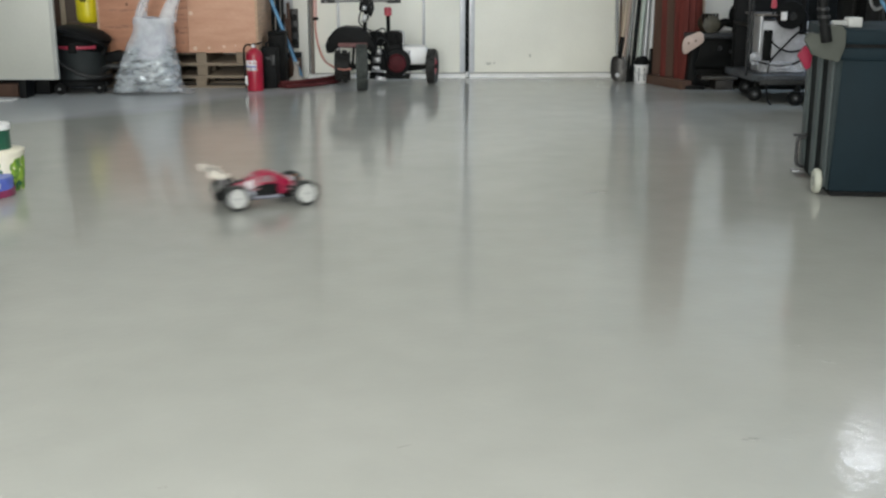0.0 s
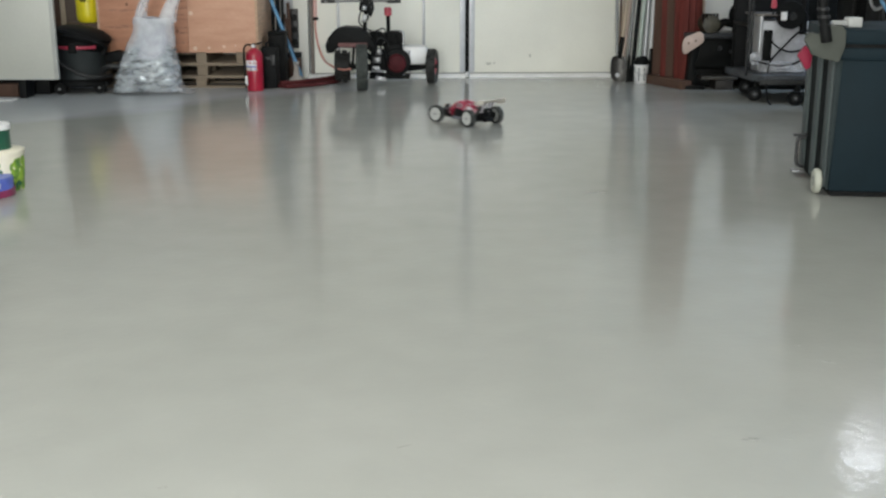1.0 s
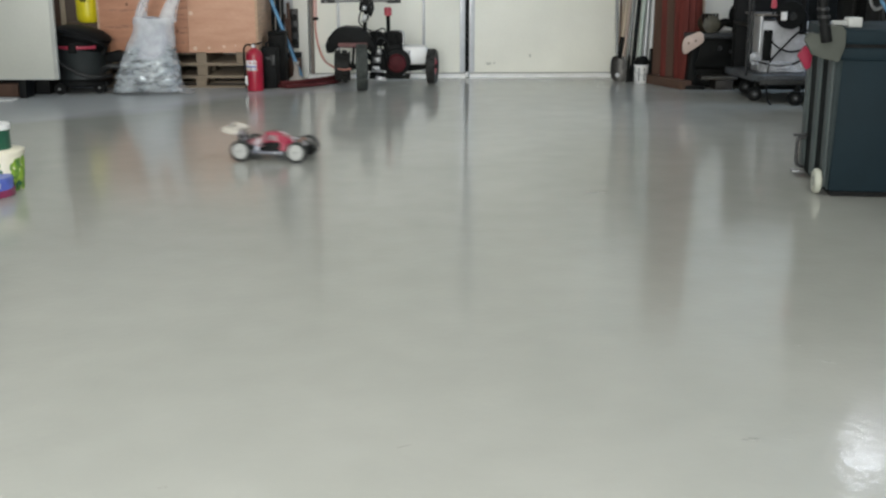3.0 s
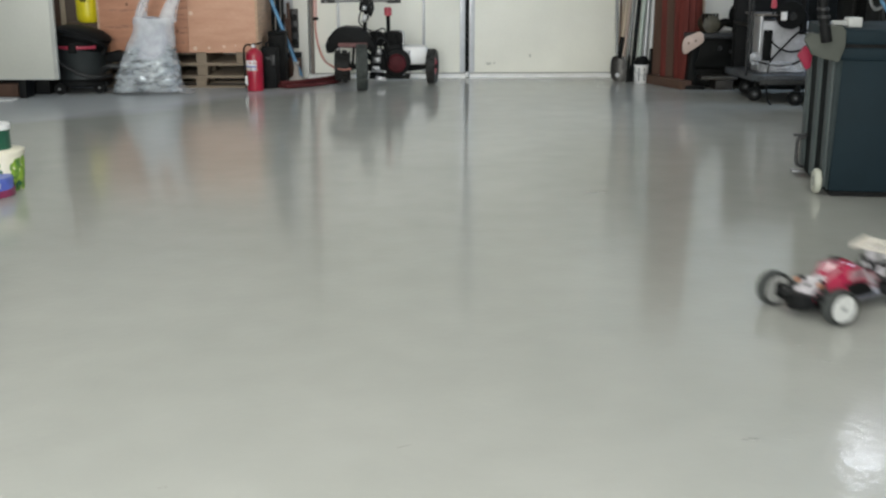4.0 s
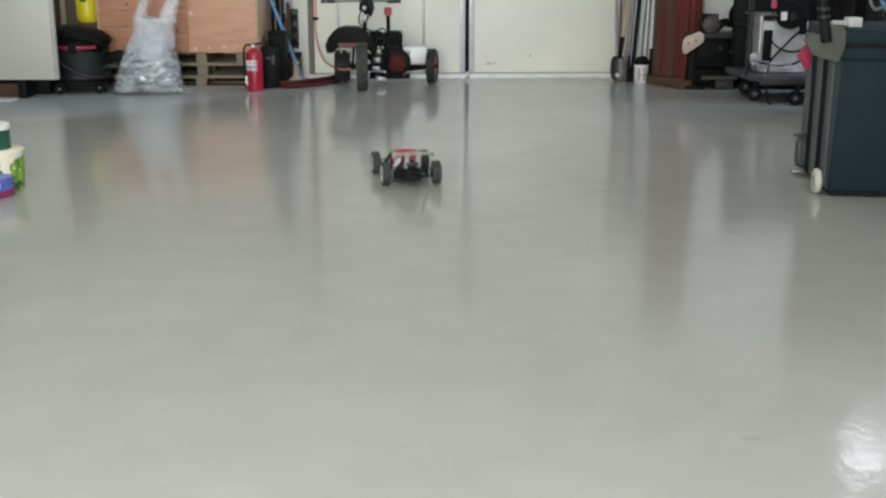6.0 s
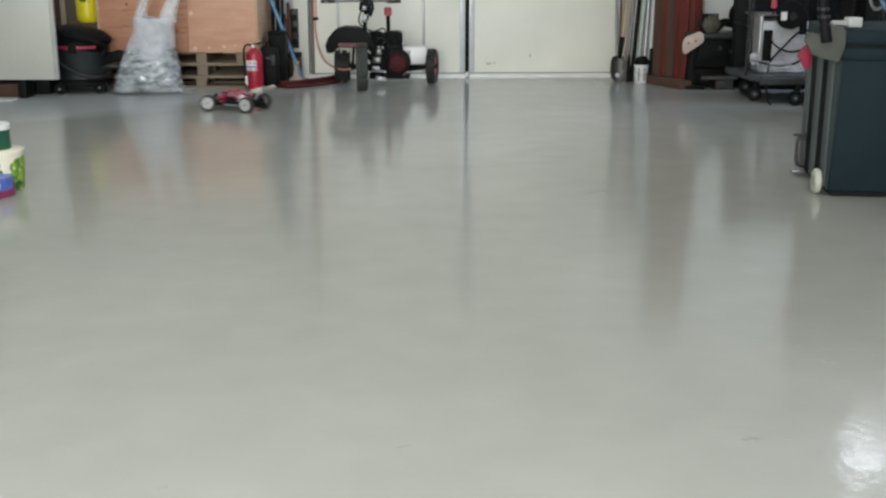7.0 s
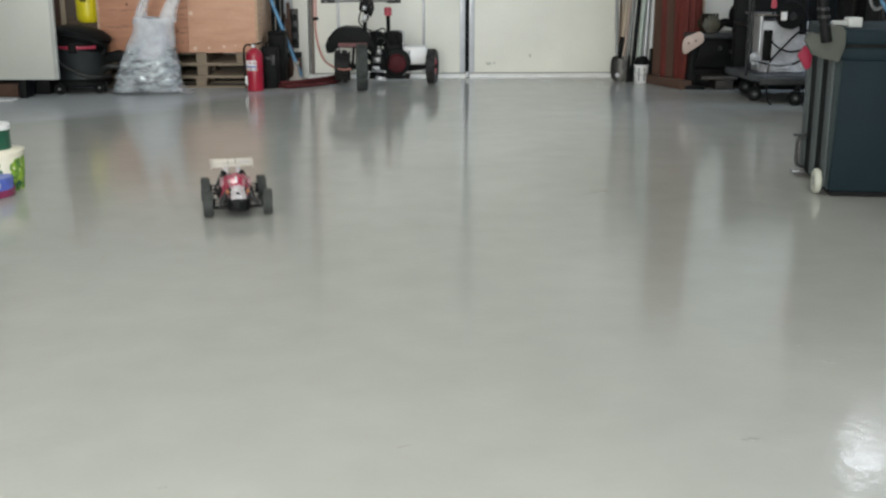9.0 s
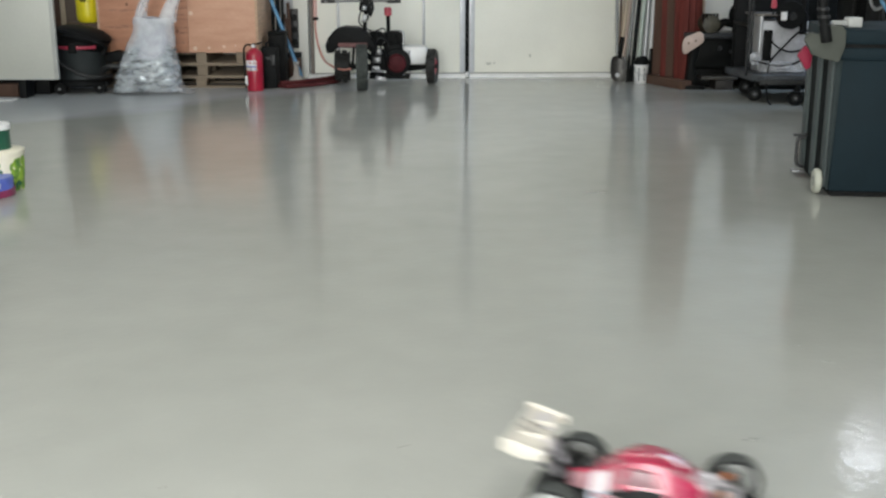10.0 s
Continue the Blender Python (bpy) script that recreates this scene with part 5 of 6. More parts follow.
def castor(parent, x, y, R=0.058):
    c = part("castor", box(x - 0.02, x + 0.02, y - 0.022, y + 0.022, R * 1.3, R * 2.55, 0.004), DARKSTEEL, parent)
    part("castor_wheel", lathe([(R * 0.5, -0.016), (R * 0.92, -0.016), (R, -0.01), (R, 0.01), (R * 0.92, 0.016), (R * 0.5, 0.016)], 26, axis="Y", centre=(x - 0.022, y - 0.02, R)), RUBBER, c, "black rubber castor")
    part("castor_hub", lathe([(R * 0.5, -0.019), (R * 0.35, -0.021), (R * 0.35, 0.021), (R * 0.5, 0.019)], 20, axis="Y", centre=(x - 0.022, y - 0.02, R)), GUNMETAL, c, "dark hub")
    part("axle_cap", lathe([(R * 0.2, -0.024), (R * 0.2, 0.024)], 12, axis="Y", centre=(x - 0.022, y - 0.02, R)), GREYSTEEL, c, "grey axle cap")


WORNBAR = material("worn_grey_bar", (0.018, 0.019, 0.021), 0.5, 0.2, vary=0.2, scale=12)


def machine_trolley():
    t = thing("equipment_trolley", pose(0, 0, 0), "black steel trolley on castors carrying a welding set", "trolley")
    part("deck", slab([(2.36, 9.5), (2.42, 8.86), (2.5, 8.78), (3.2, 8.78), (3.2, 9.5)], 0.17, 0.225, "Z", 0.006), material("worn_deck_steel", (0.06, 0.066, 0.074), 0.5, 0.2, vary=0.2, scale=9), t, "worn grey steel deck")
    part("deck_lip", slab([(2.46, 8.76), (3.2, 8.76), (3.2, 8.785), (2.46, 8.785)], 0.15, 0.19, "Z", 0.003), GUNMETAL, t)
    for x, y in ((2.56, 9.5), (2.50, 8.99), (2.74, 8.72), (3.12, 8.95)):
        castor(t, x, y)
    for x, y in ((2.40, 9.42), (2.46, 9.1), (2.40, 8.98), (2.93, 9.45)):
        part("upright", box(x - 0.009, x + 0.009, y - 0.009, y + 0.009, 0.2, 1.15, 0.003), DARKSTEEL if y > 9.3 else WORNBAR, t)
    for z in (0.58, 0.92, 1.14):
        part("cross_rail", box(2.39, 2.94, 9.41, 9.435, z, z + 0.025, 0.003), DARKSTEEL, t)
        part("cross_rail", box(2.388, 2.412, 8.99, 9.42, z, z + 0.025, 0.003), DARKSTEEL, t)
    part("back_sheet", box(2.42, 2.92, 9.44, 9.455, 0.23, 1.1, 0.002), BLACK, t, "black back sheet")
    part("kick_strut", tube([(2.5, 8.74, 0.16), (2.505, 8.70, 0.05), (2.52, 8.66, 0.012)], 0.008, 8), DARKSTEEL, t)
    w = thing("welding_set", pose(2.68, 9.05, 0.226), "white and grey welding set with black reel on a trolley", "welder")
    part("case", box(-0.17, 0.2, -0.05, 0.32, 0, 0.4, 0.012), material("light_grey_enamel", (0.47, 0.48, 0.51), 0.4, vary=0.18, scale=9), w, "light grey steel case")
    part("front_frame", box(-0.187, -0.165, -0.065, 0.3, 0.02, 0.44, 0.004), ALU, w, "bright metal side frame")
    part("black_panel", box(-0.155, -0.085, -0.062, -0.045, 0.09, 0.33, 0.004), BLACK, w)
    part("top_tray", box(-0.22, 0.06, -0.08, 0.3, 0.44, 0.455, 0.003), material("dusty_steel", (0.16, 0.145, 0.13), 0.5, 0.3), w, "dusty top tray")
    part("red_knob", lathe([(0.022, 0.455), (0.026, 0.46), (0.026, 0.5), (0.02, 0.51)], 16, centre=(0.0, -0.03, 0)), PINKRED, w, "red knob")
    part("red_grip", slab([(-0.135, 0.505), (-0.1, 0.5), (-0.092, 0.52), (-0.1, 0.57), (-0.128, 0.575)], -0.15, -0.125, "Y", 0.004), PINKRED, w, "red grip")
    part("grip_stem", tube([(-0.115, -0.137, 0.455), (-0.115, -0.137, 0.51)], 0.008, 8), DARKSTEEL, w)
    part("reel", lathe([(0.03, -0.14), (0.105, -0.138), (0.108, -0.128), (0.06, -0.12), (0.06, -0.07), (0.108, -0.065), (0.105, -0.055)], 36, axis="Y", centre=(0.03, 0, 0.45)), BLACK, w, "round black reel")
    part("reel_hub", lathe([(0.028, -0.155), (0.03, -0.145), (0.03, -0.135)], 20, axis="Y", centre=(0.04, 0, 0.44)), GUNMETAL, w)
    part("switch_box", box(-0.055, -0.01, -0.16, -0.12, 0.41, 0.475, 0.005), WHITEPL, w, "white switch box")
    part("handle_post", tube([(0.15, -0.06, 0.3), (0.14, -0.08, 0.75)], 0.028, 12), BLACK, w)
    part("crumpled_wrap", loft([[crumple((-0.13 + 0.3 * s + 0.02 * math.cos(a), -0.1 + 0.05 * math.sin(a), 0.05 + 0.045 * math.cos(a) * (1 + 0.4 * math.sin(9 * s))), 0.02, 15) for a in (2 * math.pi * i / 14 for i in range(14))] for s in (k / 14 for k in range(15))]), FILM, w, "crumpled clear wrap")
    part("crumpled_wrap", loft([[crumple((-0.22 + 0.05 * math.cos(a) * q, -0.09 + 0.05 * math.sin(a) * q, 0.06 + 0.11 * s), 0.018, 20) for a in (2 * math.pi * i / 12 for i in range(12))] for s, q in ((0, 0.5), (0.3, 1), (0.7, 0.9), (1, 0.3))]), MILKY, w, "crumpled milky wrap")
    for pts in ([(0.2, -0.1, 0.33), (0.1, -0.13, 0.32), (0.0, -0.13, 0.22), (-0.1, -0.12, 0.1), (-0.12, -0.12, 0.0), (-0.13, -0.14, -0.06)],
                [(0.2, -0.1, 0.14), (0.08, -0.13, 0.075), (-0.05, -0.13, 0.06), (-0.16, -0.12, 0.08), (-0.24, -0.1, 0.1)],
                [(-0.12, -0.07, 0.3), (-0.08, -0.11, 0.22), (0.02, -0.13, 0.17), (0.12, -0.13, 0.18), (0.2, -0.11, 0.24)],
                [(0.13, -0.1, 0.5), (0.18, -0.12, 0.4), (0.2, -0.12, 0.3)]):
        part("cable", tube(curve(pts), 0.0075, 8), RUBBER, w)
    part("red_handle", slab([(0.17, 0.2), (0.22, 0.25), (0.27, 0.24), (0.25, 0.14), (0.2, 0.12)], -0.16, -0.12, "Y", 0.008), PINKRED, w)


def rear_rack():
    """Dark shelving with clutter behind the rolling chest."""
    t = thing("shelf_rack", pose(2.82, 7.35, 0), "black steel shelf rack crammed with dark workshop clutter", "shelf rack")
    for x in (0.0, 0.95):
        for y in (0.0, 0.5):
            part("upright", box(x - 0.018, x + 0.018, y - 0.018, y + 0.018, 0, 1.7, 0.003), DARKSTEEL, t)
    for z in (0.12, 0.62, 1.1, 1.6):
        part("shelf", box(-0.02, 0.97, -0.02, 0.52, z, z + 0.03, 0.003), DARKSTEEL, t)
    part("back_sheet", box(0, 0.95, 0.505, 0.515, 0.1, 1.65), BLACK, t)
    rng = random.Random(9)
    for z in (0.15, 0.65):
        x = 0.03
        while x < 0.82:
            w, h = rng.uniform(0.1, 0.2), rng.uniform(0.18, 0.4)
            k = rng.choice([BLACK, DARKSTEEL, GUNMETAL, RUBBER])
            c = thing("tool_case", pose(2.82 + x, 7.38 + rng.uniform(0, 0.06), z), "dark plastic tool case on a black shelf", "tool case", "cases on the rack")
            part("shell", box(0, w, 0, 0.32, 0, h, 0.012), k, c)
            part("lid_seam", box(-0.003, w + 0.003, -0.003, 0.323, h * 0.66, h * 0.68), RUBBER, c)
            part("latch", box(w * 0.4, w * 0.6, -0.012, 0.0, h * 0.58, h * 0.76, 0.002), GREYSTEEL, c)
            x += w + 0.02
    for pts, k in (([(2.84, 7.33, 1.1), (2.76, 7.26, 0.9), (2.78, 7.24, 0.82), (2.84, 7.24, 0.77), (2.9, 7.26, 0.84), (2.95, 7.33, 1.1)], BLUE), ([(2.82, 7.33, 1.1), (2.70, 7.25, 0.93), (2.69, 7.24, 0.85), (2.73, 7.24, 0.8), (2.8, 7.26, 0.86), (2.84, 7.33, 1.1)], GREYSTEEL), ([(2.86, 7.33, 1.1), (2.82, 7.22, 0.92), (2.86, 7.21, 0.85), (2.9, 7.23, 0.8)], DECALBLUE), ([(3.0, 7.31, 1.05), (3.02, 7.27, 0.9), (3.08, 7.26, 0.83), (3.15, 7.28, 0.9)], GREYSTEEL), ([(2.84, 7.3, 1.05), (2.8, 7.26, 0.9), (2.78, 7.25, 0.8), (2.8, 7.26, 0.7), (2.84, 7.3, 0.64)], GUNMETAL)):
        part("cable", tube(curve([tuple(a - b for a, b in zip(p, (2.82, 7.35, 0))) for p in pts]), 0.011, 8), k, t, "loose cable")


def rolling_chest():
    t = thing("rolling_tool_chest", pose(1.85, 5.355, 0, 0, 0, -7), "large slate-blue and grey plastic tool chest on wheels", "tool chest")
    L, D, T = 0.62, 0.66, 0.80
    body = part("body", box(0.018, L, 0.0, D, 0.022, 0.66, 0.014), BINBLUE, t, "slate-blue moulded body")
    part("foot_rail", box(0.03, L, 0.004, D, 0.0, 0.022), RUBBER, t, "black bottom rail")
    # ribbed grey end
    part("end_panel", box(0.002, 0.02, 0.006, D - 0.006, 0.03, 0.68, 0.005), material("charcoal_end", (0.011, 0.013, 0.014), 0.7, vary=0.1, spec=0.05), t, "charcoal end panel")
    for y0, y1 in ((0.005, 0.115), (0.27, 0.375), (0.53, 0.64)):
        part("rib", box(-0.008, 0.006, y0, y1, 0.04, 0.68, 0.008), BINGREY, t, "raised grey rib")
    part("corner_strip", slab([(0.004, 0.03), (0.016, 0.03), (0.034, 0.654), (0.004, 0.654)], -0.006, 0.004, "Y", 0.002), material("teal_grey_plastic", (0.026, 0.036, 0.038), 0.6, vary=0.1, spec=0.12), t, "teal-grey corner strip")
    part("ledge", box(-0.012, L + 0.01, -0.014, D + 0.01, 0.655, 0.712, 0.01), BINBLUE, t, "moulded ledge")
    part("groove", box(0.004, L, -0.004, D, 0.71, 0.728), RUBBER, t)
    lid = part("lid", box(-0.012, L + 0.01, -0.016, D + 0.01, 0.726, T, 0.018), BINBLUE, t, "slate-blue lid")
    plate = [(-0.158, 0.752), (-0.134, 0.779), (-0.093, 0.776), (-0.061, 0.816), (0.004, 0.819), (0.026, 0.795), (0.029, 0.723), (0.005, 0.648), (-0.079, 0.667), (-0.118, 0.683)]
    c = part("corner_bracket", slab(plate, -0.055, -0.022, "Y", 0.004), OLIVE, t, "olive-grey handle bracket")
    part("bracket_arm", box(-0.085, -0.03, -0.03, 0.35, 0.70, 0.76, 0.015), OLIVE, t, "olive-grey side arm")
    part("pull_handle", tube(curve([(-0.062, -0.075, 0.745), (-0.075, -0.08, 0.80), (-0.088, -0.07, 0.88), (-0.098, -0.06, 0.98)]), 0.026, 14, r_end=0.023), BLACK, t, "thick black pull handle")
    for x, z in ((-0.077, 0.815), (-0.083, 0.85), (-0.089, 0.885)):
        part("grip_ring", lathe([(0.024, z), (0.03, z + 0.004), (0.03, z + 0.012), (0.024, z + 0.016)], 16, centre=(x, -0.072, 0)), GUNMETAL, t, "dark grip ring")
    part("red_catch", slab([(-0.135, 0.655), (-0.1, 0.705), (-0.065, 0.675), (-0.07, 0.6), (-0.09, 0.585)], 0.2, 0.25, "Y", 0.006), CATCHRED, t, "red plastic catch")
    w = part("wheel", lathe([(0.03, -0.017), (0.052, -0.017), (0.06, -0.01), (0.062, 0.0), (0.06, 0.01), (0.052, 0.017), (0.03, 0.017)], 36, axis="X", centre=(-0.026, 0.062, 0.062)), material("grey_cream_rubber", (0.46, 0.47, 0.40), 0.55, vary=0.1), t, "dull cream rubber wheel")
    part("hub", lathe([(0.032, -0.012), (0.02, -0.02), (0.02, 0.02), (0.032, 0.012)], 24, axis="X", centre=(-0.026, 0.062, 0.062)), GREYSTEEL, w, "grey hub")
    part("axle_housing", box(0.0, 0.05, 0.02, 0.13, 0.03, 0.13, 0.01), BLACK, t)
    # hinged side loop low on the end
    part("loop", tube(curve([(-0.01, 0.5, 0.21), (-0.045, 0.5, 0.2), (-0.05, 0.5, 0.14), (-0.045, 0.5, 0.07), (-0.01, 0.5, 0.05)]), 0.009, 10), GUNMETAL, t, "dark metal side loop")
    part("loop_bracket", box(-0.065, 0.0, 0.49, 0.56, 0.022, 0.032, 0.003), GREYSTEEL, t)
    part("loop_bracket", box(-0.07, 0.0, 0.49, 0.53, 0.212, 0.226, 0.003), GUNMETAL, t)
    s = thing("power_adapter", pose(1.925, 5.43, T) @ Matrix.Scale(0.78, 4), "small white plastic box on the tool chest lid", "small box")
    part("case", box(0.0, 0.085, 0.0, 0.1, 0.0, 0.06, 0.008), DISH, s)
    part("plug", box(-0.09, 0.0, 0.02, 0.06, 0.012, 0.04, 0.006), DISH, s)
    part("front_face", box(0.012, 0.073, -0.003, 0.004, 0.01, 0.05, 0.003), DISH, s)


# ---------- by the west side, near ----------
def containers():
    t = thing("food_tub", pose(-2.2, 5.53, 0) @ Matrix.Diagonal((1, 1, 0.9, 1)), "cream plastic tub with leafy green printed label", "tub")
    part("tub_body", lathe([(0.09, 0.0), (0.094, 0.006), (0.108, 0.195), (0.114, 0.2), (0.116, 0.222), (0.11, 0.226), (0.001, 0.226)], 48), CREAM, t)
    rng = random.Random(3)
    for i in range(26):
        a, z = radians(rng.uniform(-100, 10)), rng.uniform(0.02, 0.17)
        r = 0.0955 + 0.07 * z
        w, h = rng.uniform(0.008, 0.02), rng.uniform(0.012, 0.035)
        part("leaf_print", slab([(-w, 0), (-w * 0.4, -h), (w * 0.5, -h * 0.8), (w, 0), (w * 0.4, h), (-w * 0.5, h * 0.7)], -0.0015, 0.0015, "Y"), LEAF if i % 3 else GREEN, t, "green leaf print", m=pose(r * math.cos(a), r * math.sin(a), z, -4, rng.uniform(-30, 30), math.degrees(a) + 90))
    for i in range(34):
        a, z = radians(rng.uniform(-46, 12)), rng.uniform(0.015, 0.18)
        r = 0.0955 + 0.07 * z
        w, h = rng.uniform(0.006, 0.014), rng.uniform(0.015, 0.04)
        part("leaf_print", slab([(-w, 0), (-w * 0.4, -h), (w * 0.5, -h * 0.8), (w, 0), (w * 0.4, h), (-w * 0.5, h * 0.7)], -0.0015, 0.0015, "Y"), LIME if i % 4 else LEAF, t, "yellow-green leaf print", m=pose(r * math.cos(a), r * math.sin(a), z, -4, rng.uniform(-25, 25), math.degrees(a) + 90))
    t = thing("jar", pose(-2.232, 5.53, 0.2034), "dark green jar with white lid stacked on a tub", "jar")
    part("jar_body", lathe([(0.06, 0.0), (0.078, 0.003), (0.082, 0.01), (0.082, 0.095), (0.07, 0.1)], 40), GREEN, t)
    part("lid", lathe([(0.08, 0.095), (0.086, 0.098), (0.086, 0.122), (0.08, 0.126), (0.001, 0.126)], 40), WHITEPL, t, "white screw lid")
    part("base_band", lathe([(0.0835, 0.0), (0.0835, 0.012), (0.08, 0.012), (0.08, 0.0)], 40), GREEN, t)
    t = thing("round_tin", pose(-2.255, 5.365, 0), "low round blue tin with plum-red base in front of a tub", "tin")
    part("tin_body", lathe([(0.15, 0.0), (0.165, 0.004), (0.165, 0.035), (0.16, 0.036)], 48), PLUM, t)
    part("tin_lid", lathe([(0.158, 0.036), (0.158, 0.085), (0.15, 0.092), (0.001, 0.094)], 48), BLUEPRINT, t, "blue printed lid")
    for a in (-70, -52, -36):
        x, y = 0.1585 * math.cos(radians(a)), 0.1585 * math.sin(radians(a))
        part("print_bar", box(-0.012, 0.012, -0.002, 0.002, 0.05, 0.078), WHITEPL, t, "white printed bar", m=pose(x, y, 0, 0, 0, a + 90))


def floor_marks():
    rng = random.Random(7)
    for x, y, l, w, turn in ((0.749, 2.524, 0.028, 0.012, -6), (0.838, 2.529, 0.012, 0.005, 0), (-0.093, 2.485, 0.02, 0.0022, 25), (0.755, 5.436, 0.05, 0.02, 4), (1.105, 3.063, 0.03, 0.006, -30), (-0.62, 2.27, 0.01, 0.004, 10), (1.07, 3.2, 0.018, 0.005, 10)):
        ring = [(l * (1 + rng.uniform(-0.3, 0.2)) * math.cos(a), w * (1 + rng.uniform(-0.4, 0.3)) * math.sin(a)) for a in (2 * math.pi * i / 14 for i in range(14))]
        lone("scuff_mark", slab(ring, 0.0, 0.0006, "Z"), SCUFF, "faint dark scuff on the painted floor", "scuff", m=pose(x, y, 0, 0, 0, turn), group="floor scuffs", smooth=False)


leaning_tools()
stacked_boards()
bench_saw()
machine_trolley()
rear_rack()
rolling_chest()
containers()
floor_marks()


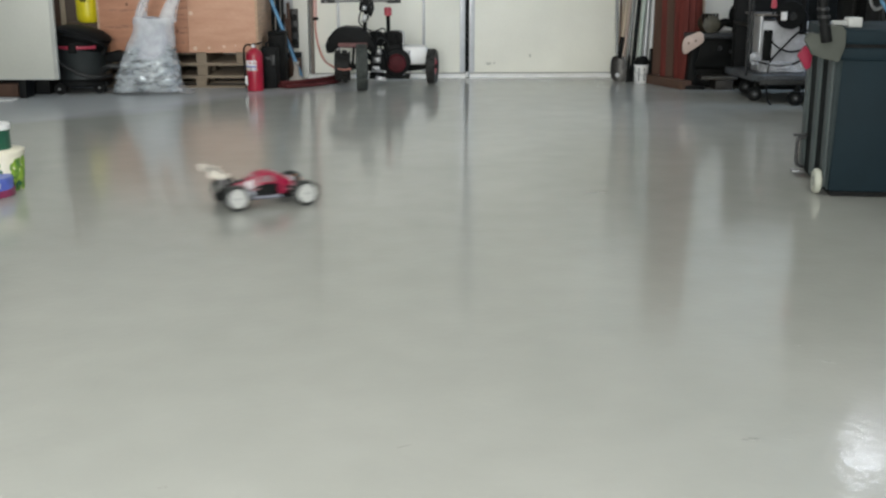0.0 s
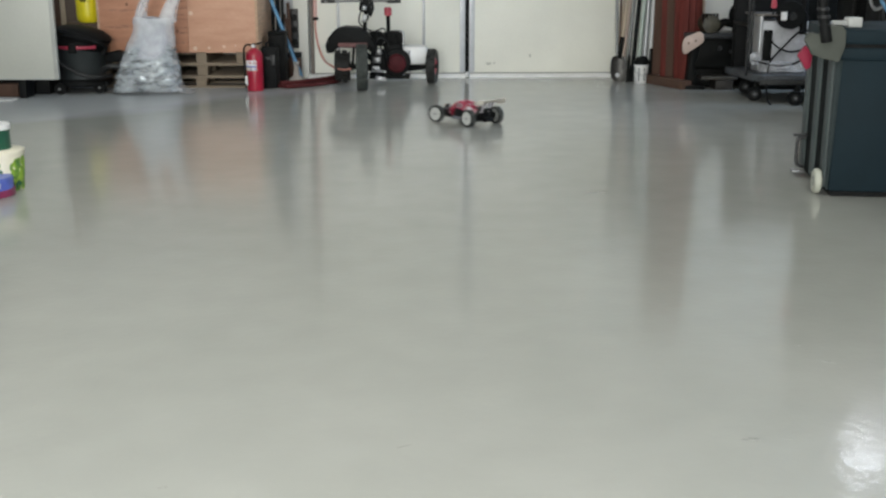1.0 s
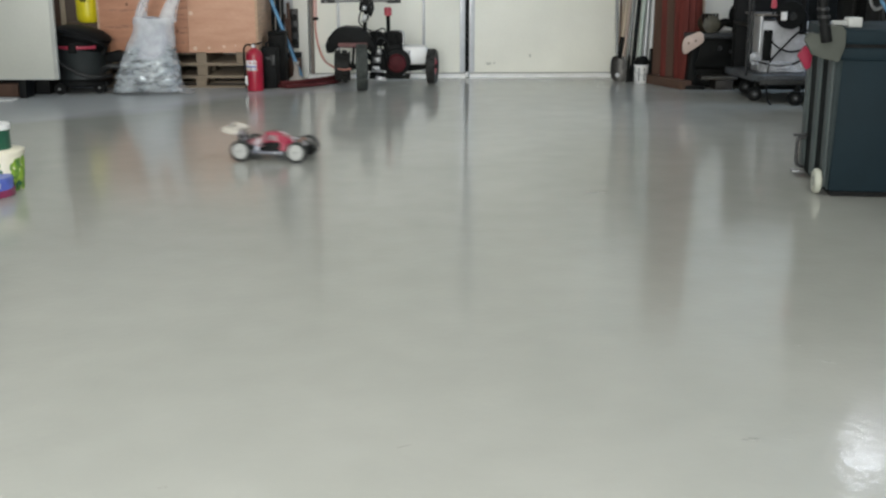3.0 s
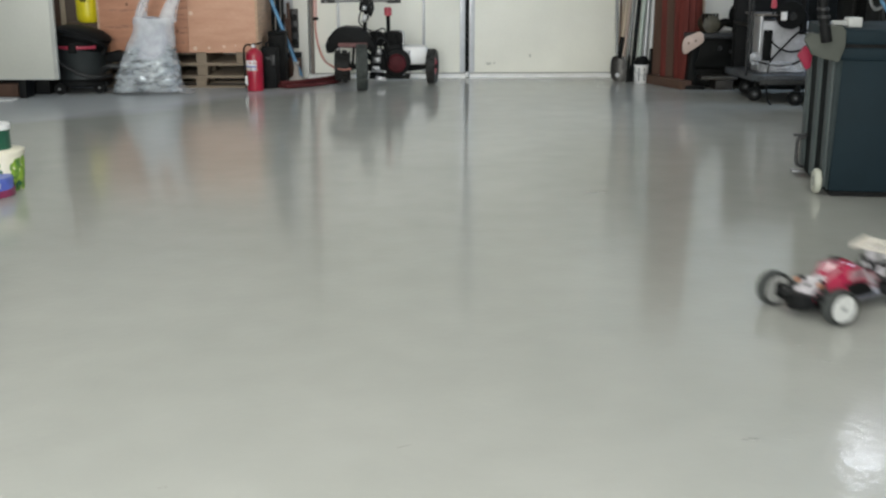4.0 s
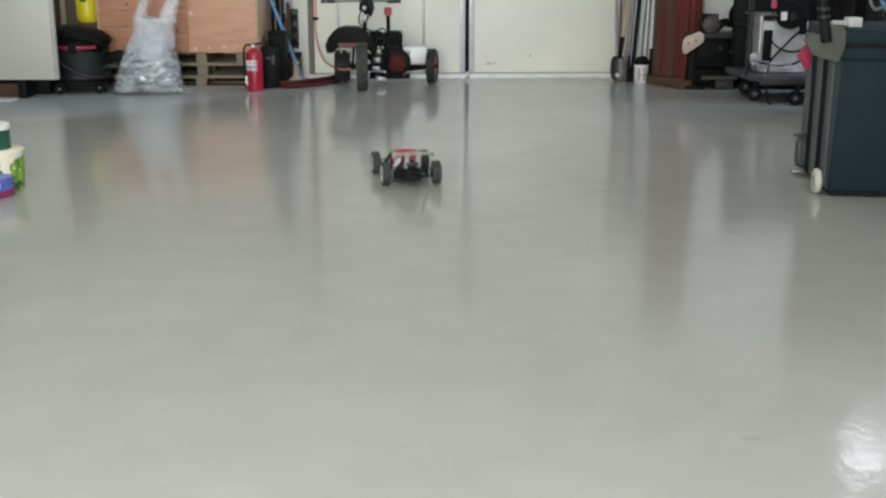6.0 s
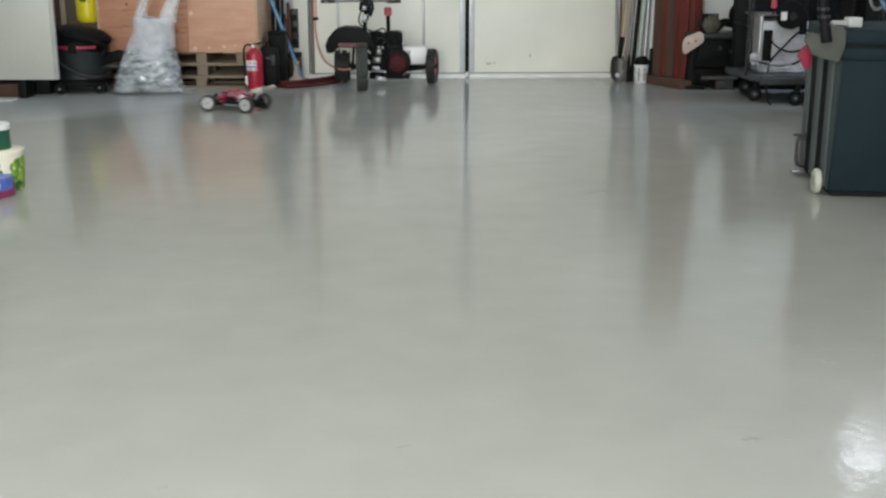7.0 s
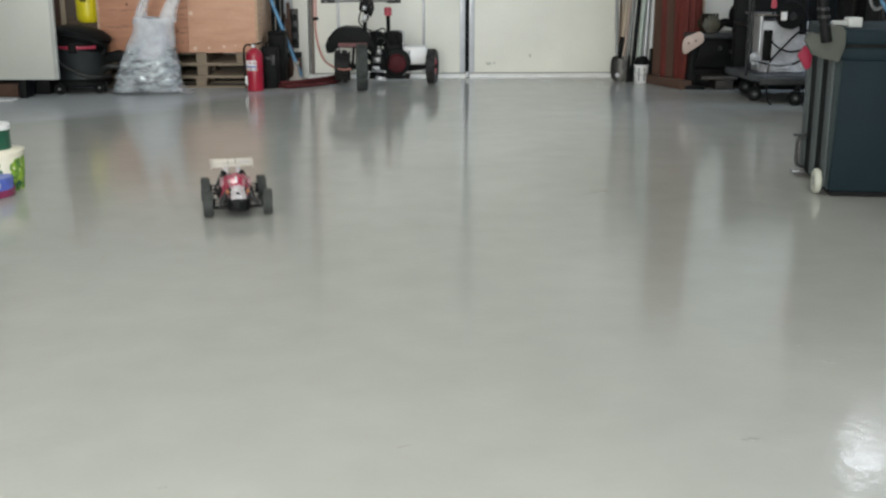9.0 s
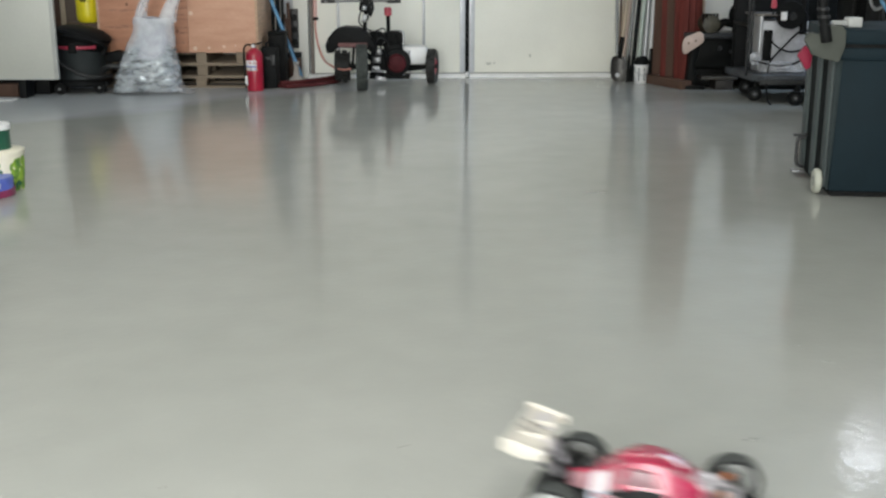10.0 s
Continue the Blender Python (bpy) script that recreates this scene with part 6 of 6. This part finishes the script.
# ---------- what moves ----------
def motions():
    rows = [
    (0.0, pose(-0.844, 5.212, 0, 0, 0, 23.9)),
    (0.1, pose(-0.600, 5.384, 0, 0, 0, 26.7)),
    (0.2, pose(-0.381, 5.561, 0, 0, 0, 34.2)),
    (0.3, pose(-0.199, 5.771, 0, 0, 0, 46.9)),
    (0.4, pose(-0.020, 6.027, 0, 0, 0, 62.1)),
    (0.5, pose(0.143, 6.313, 0, 0, 0, 77.2)),
    (0.6, pose(0.227, 6.651, 0, 0, 0, 90.1)),
    (0.7, pose(0.288, 6.963, 0, 0, 0, 100.7)),
    (0.8, pose(0.295, 7.265, 0, 0, 0, 110.8)),
    (0.9, pose(0.247, 7.531, 0, 0, 0, 121.3)),
    (1.0, pose(0.161, 7.804, 0, 0, 0, 131.8)),
    (1.1, pose(0.024, 8.035, 0, 0, 0, 142.1)),
    (1.2, pose(-0.141, 8.227, 0, 0, 0, 152.2)),
    (1.3, pose(-0.328, 8.384, 0, 0, 0, 161.1)),
    (1.4, pose(-0.511, 8.466, 0, 0, 0, 168.1)),
    (1.5, pose(-0.661, 8.475, 0, 0, 0, 172.9)),
    (1.6, pose(-0.792, 8.461, 0, 0, 0, 176.9)),
    (1.7, pose(-0.920, 8.434, 0, 0, 0, 183.8)),
    (1.8, pose(-1.051, 8.337, 0, 0, 0, 198.1)),
    (1.9, pose(-1.245, 8.214, 0, 0, 0, 218.3)),
    (2.0, pose(-1.428, 8.071, 0, 0, 0, 238.2)),
    (2.1, pose(-1.567, 7.839, 0, 0, 0, 255.1)),
    (2.2, pose(-1.641, 7.586, 0, 0, 0, 271.2)),
    (2.3, pose(-1.706, 7.329, 0, 0, 0, 288.3)),
    (2.4, pose(-1.705, 7.138, 0, 0, 0, 304.7)),
    (2.5, pose(-1.682, 6.997, 0, 0, 0, 318.6)),
    (2.6, pose(-1.619, 6.876, 0, 0, 0, 330.1)),
    (2.7, pose(-1.529, 6.784, 0, 0, 0, 340.0)),
    (2.88, pose(-1.261, 6.577, 0, 0, 0, 351.6)),
    (3.07, pose(-0.801, 6.328, 0, 0, 0, 349.0)),
    (3.25, pose(-0.241, 6.013, 0, 0, 0, 334.9)),
    (3.43, pose(0.325, 5.607, 0, 0, 0, 311.9)),
    (3.62, pose(0.805, 5.084, 0, 0, 0, 282.8)),
    (3.8, pose(1.105, 4.419, 0, 0, 0, 250.4)),
    (3.9, pose(1.232, 3.988, 0, 0, 0, 230.0)),
    (4.0, pose(1.317, 3.590, 0, 0, 0, 214.2)),
    (4.1, pose(1.350, 3.271, 0, 0, 0, 202.1)),
    (4.2, pose(1.348, 2.962, 0, 0, 0, 191.0)),
    (4.3, pose(1.310, 2.696, 0, 0, 0, 179.6)),
    (4.4, pose(1.239, 2.484, 0, 0, 0, 167.6)),
    (4.5, pose(1.148, 2.305, 0, 0, 0, 154.8)),
    (4.6, pose(1.040, 2.201, 0, 0, 0, 141.9)),
    (4.7, pose(0.928, 2.145, 0, 0, 0, 129.7)),
    (4.8, pose(0.815, 2.137, 0, 0, 0, 119.5)),
    (4.9, pose(0.700, 2.183, 0, 0, 0, 110.4)),
    (5.0, pose(0.570, 2.264, 0, 0, 0, 101.7)),
    (5.1, pose(0.463, 2.419, 0, 0, 0, 95.6)),
    (5.2, pose(0.368, 2.616, 0, 0, 0, 93.0)),
    (5.3, pose(0.291, 2.862, 0, 0, 0, 93.2)),
    (5.4, pose(0.225, 3.197, 0, 0, 0, 94.8)),
    (5.5, pose(0.158, 3.552, 0, 0, 0, 96.8)),
    (5.6, pose(0.090, 3.965, 0, 0, 0, 98.6)),
    (5.7, pose(0.016, 4.442, 0, 0, 0, 99.9)),
    (5.88, pose(-0.111, 5.247, 0, 0, 0, 101.6)),
    (6.07, pose(-0.238, 6.056, 0, 0, 0, 102.0)),
    (6.25, pose(-0.385, 6.817, 0, 0, 0, 103.5)),
    (6.43, pose(-0.573, 7.476, 0, 0, 0, 108.2)),
    (6.62, pose(-0.821, 7.982, 0, 0, 0, 118.0)),
    (6.8, pose(-1.150, 8.280, 0, 0, 0, 135.3)),
    (6.9, pose(-1.342, 8.376, 0, 0, 0, 147.2)),
    (7.0, pose(-1.559, 8.474, 0, 0, 0, 158.9)),
    (7.1, pose(-1.750, 8.500, 0, 0, 0, 168.8)),
    (7.2, pose(-1.913, 8.484, 0, 0, 0, 176.8)),
    (7.3, pose(-2.059, 8.420, 0, 0, 0, 186.0)),
    (7.4, pose(-2.179, 8.351, 0, 0, 0, 200.0)),
    (7.5, pose(-2.296, 8.258, 0, 0, 0, 217.2)),
    (7.6, pose(-2.360, 8.138, 0, 0, 0, 231.9)),
    (7.7, pose(-2.408, 8.028, 0, 0, 0, 243.0)),
    (7.8, pose(-2.438, 7.859, 0, 0, 0, 252.7)),
    (7.9, pose(-2.437, 7.663, 0, 0, 0, 265.0)),
    (8.0, pose(-2.415, 7.453, 0, 0, 0, 276.6)),
    (8.1, pose(-2.325, 7.313, 0, 0, 0, 287.0)),
    (8.2, pose(-2.226, 7.134, 0, 0, 0, 298.6)),
    (8.3, pose(-2.074, 6.924, 0, 0, 0, 309.8)),
    (8.4, pose(-1.919, 6.757, 0, 0, 0, 312.6)),
    (8.5, pose(-1.764, 6.582, 0, 0, 0, 310.6)),
    (8.6, pose(-1.583, 6.357, 0, 0, 0, 306.1)),
    (8.7, pose(-1.386, 6.073, 0, 0, 0, 301.1)),
    (8.8, pose(-1.202, 5.761, 0, 0, 0, 295.9)),
    (8.9, pose(-1.057, 5.423, 0, 0, 0, 289.8)),
    (9.0, pose(-0.958, 5.098, 0, 0, 0, 284.0)),
    (9.1, pose(-0.888, 4.769, 0, 0, 0, 280.0)),
    (9.2, pose(-0.820, 4.395, 0, 0, 0, 277.9)),
    (9.3, pose(-0.753, 3.994, 0, 0, 0, 278.7)),
    (9.4, pose(-0.672, 3.603, 0, 0, 0, 283.3)),
    (9.5, pose(-0.557, 3.238, 0, 0, 0, 291.4)),
    (9.6, pose(-0.404, 2.912, 0, 0, 0, 301.2)),
    (9.7, pose(-0.222, 2.632, 0, 0, 0, 311.2)),
    (9.8, pose(-0.017, 2.400, 0, 0, 0, 320.5)),
    (9.9, pose(0.191, 2.227, 0, 0, 0, 329.9)),
    (10.0, pose(0.418, 2.118, 0, 0, 0, 340.2)),
    ]
    walk(buggy, rows)

    def between(t):
        for (t0, m0), (t1, m1) in zip(rows, rows[1:]):
            if t <= t1:
                return m0.lerp(m1, (t - t0) / (t1 - t0))
        return rows[-1][1]

    # the wheels roll with the way gone, and the front pair steers into the bend
    # where the buggy slides, the wheels are held against or further into the bend
    held = (((4.25, -12), (4.38, -5), (4.55, -5), (4.65, -18), (4.85, 2), (5.0, 7), (5.25, 3), (5.5, 0)), ((9.25, 0), (9.4, 12), (9.55, 22), (9.7, 20), (10.0, 14)))
    turns, spin, steer = [], 0.0, 0.0
    for k in range(301):
        a, b = between(max(0, k - 3) / FPS), between(min(300, k + 3) / FPS)
        way = (b.translation - a.translation).length / 6
        bend = (a.inverted() @ b).to_euler().z / 6
        goal = max(-0.42, min(0.42, math.atan(1.15 * WHEELBASE * bend / max(way, 0.02))))
        for hints in held:
            for (t0, q0), (t1, q1) in zip(hints, hints[1:]):
                if t0 <= k / FPS <= t1:
                    goal = math.radians(q0 + (q1 - q0) * (k / FPS - t0) / (t1 - t0))
        steer += (goal - steer) * 0.35
        spin += min(way / AXLE, 1.35)
        turns.append((k / FPS, spin, steer))
    for i, w in enumerate(buggy_wheels):
        x, y = (WHEELBASE / 2 if i < 2 else -WHEELBASE / 2), (TRACK if i % 2 == 0 else -TRACK)
        walk(w, [(t, pose(x, y, AXLE, 0, 0, math.degrees(q) if i < 2 else 0) @ Matrix.Rotation(p, 4, "Y")) for t, p, q in turns])


motions()
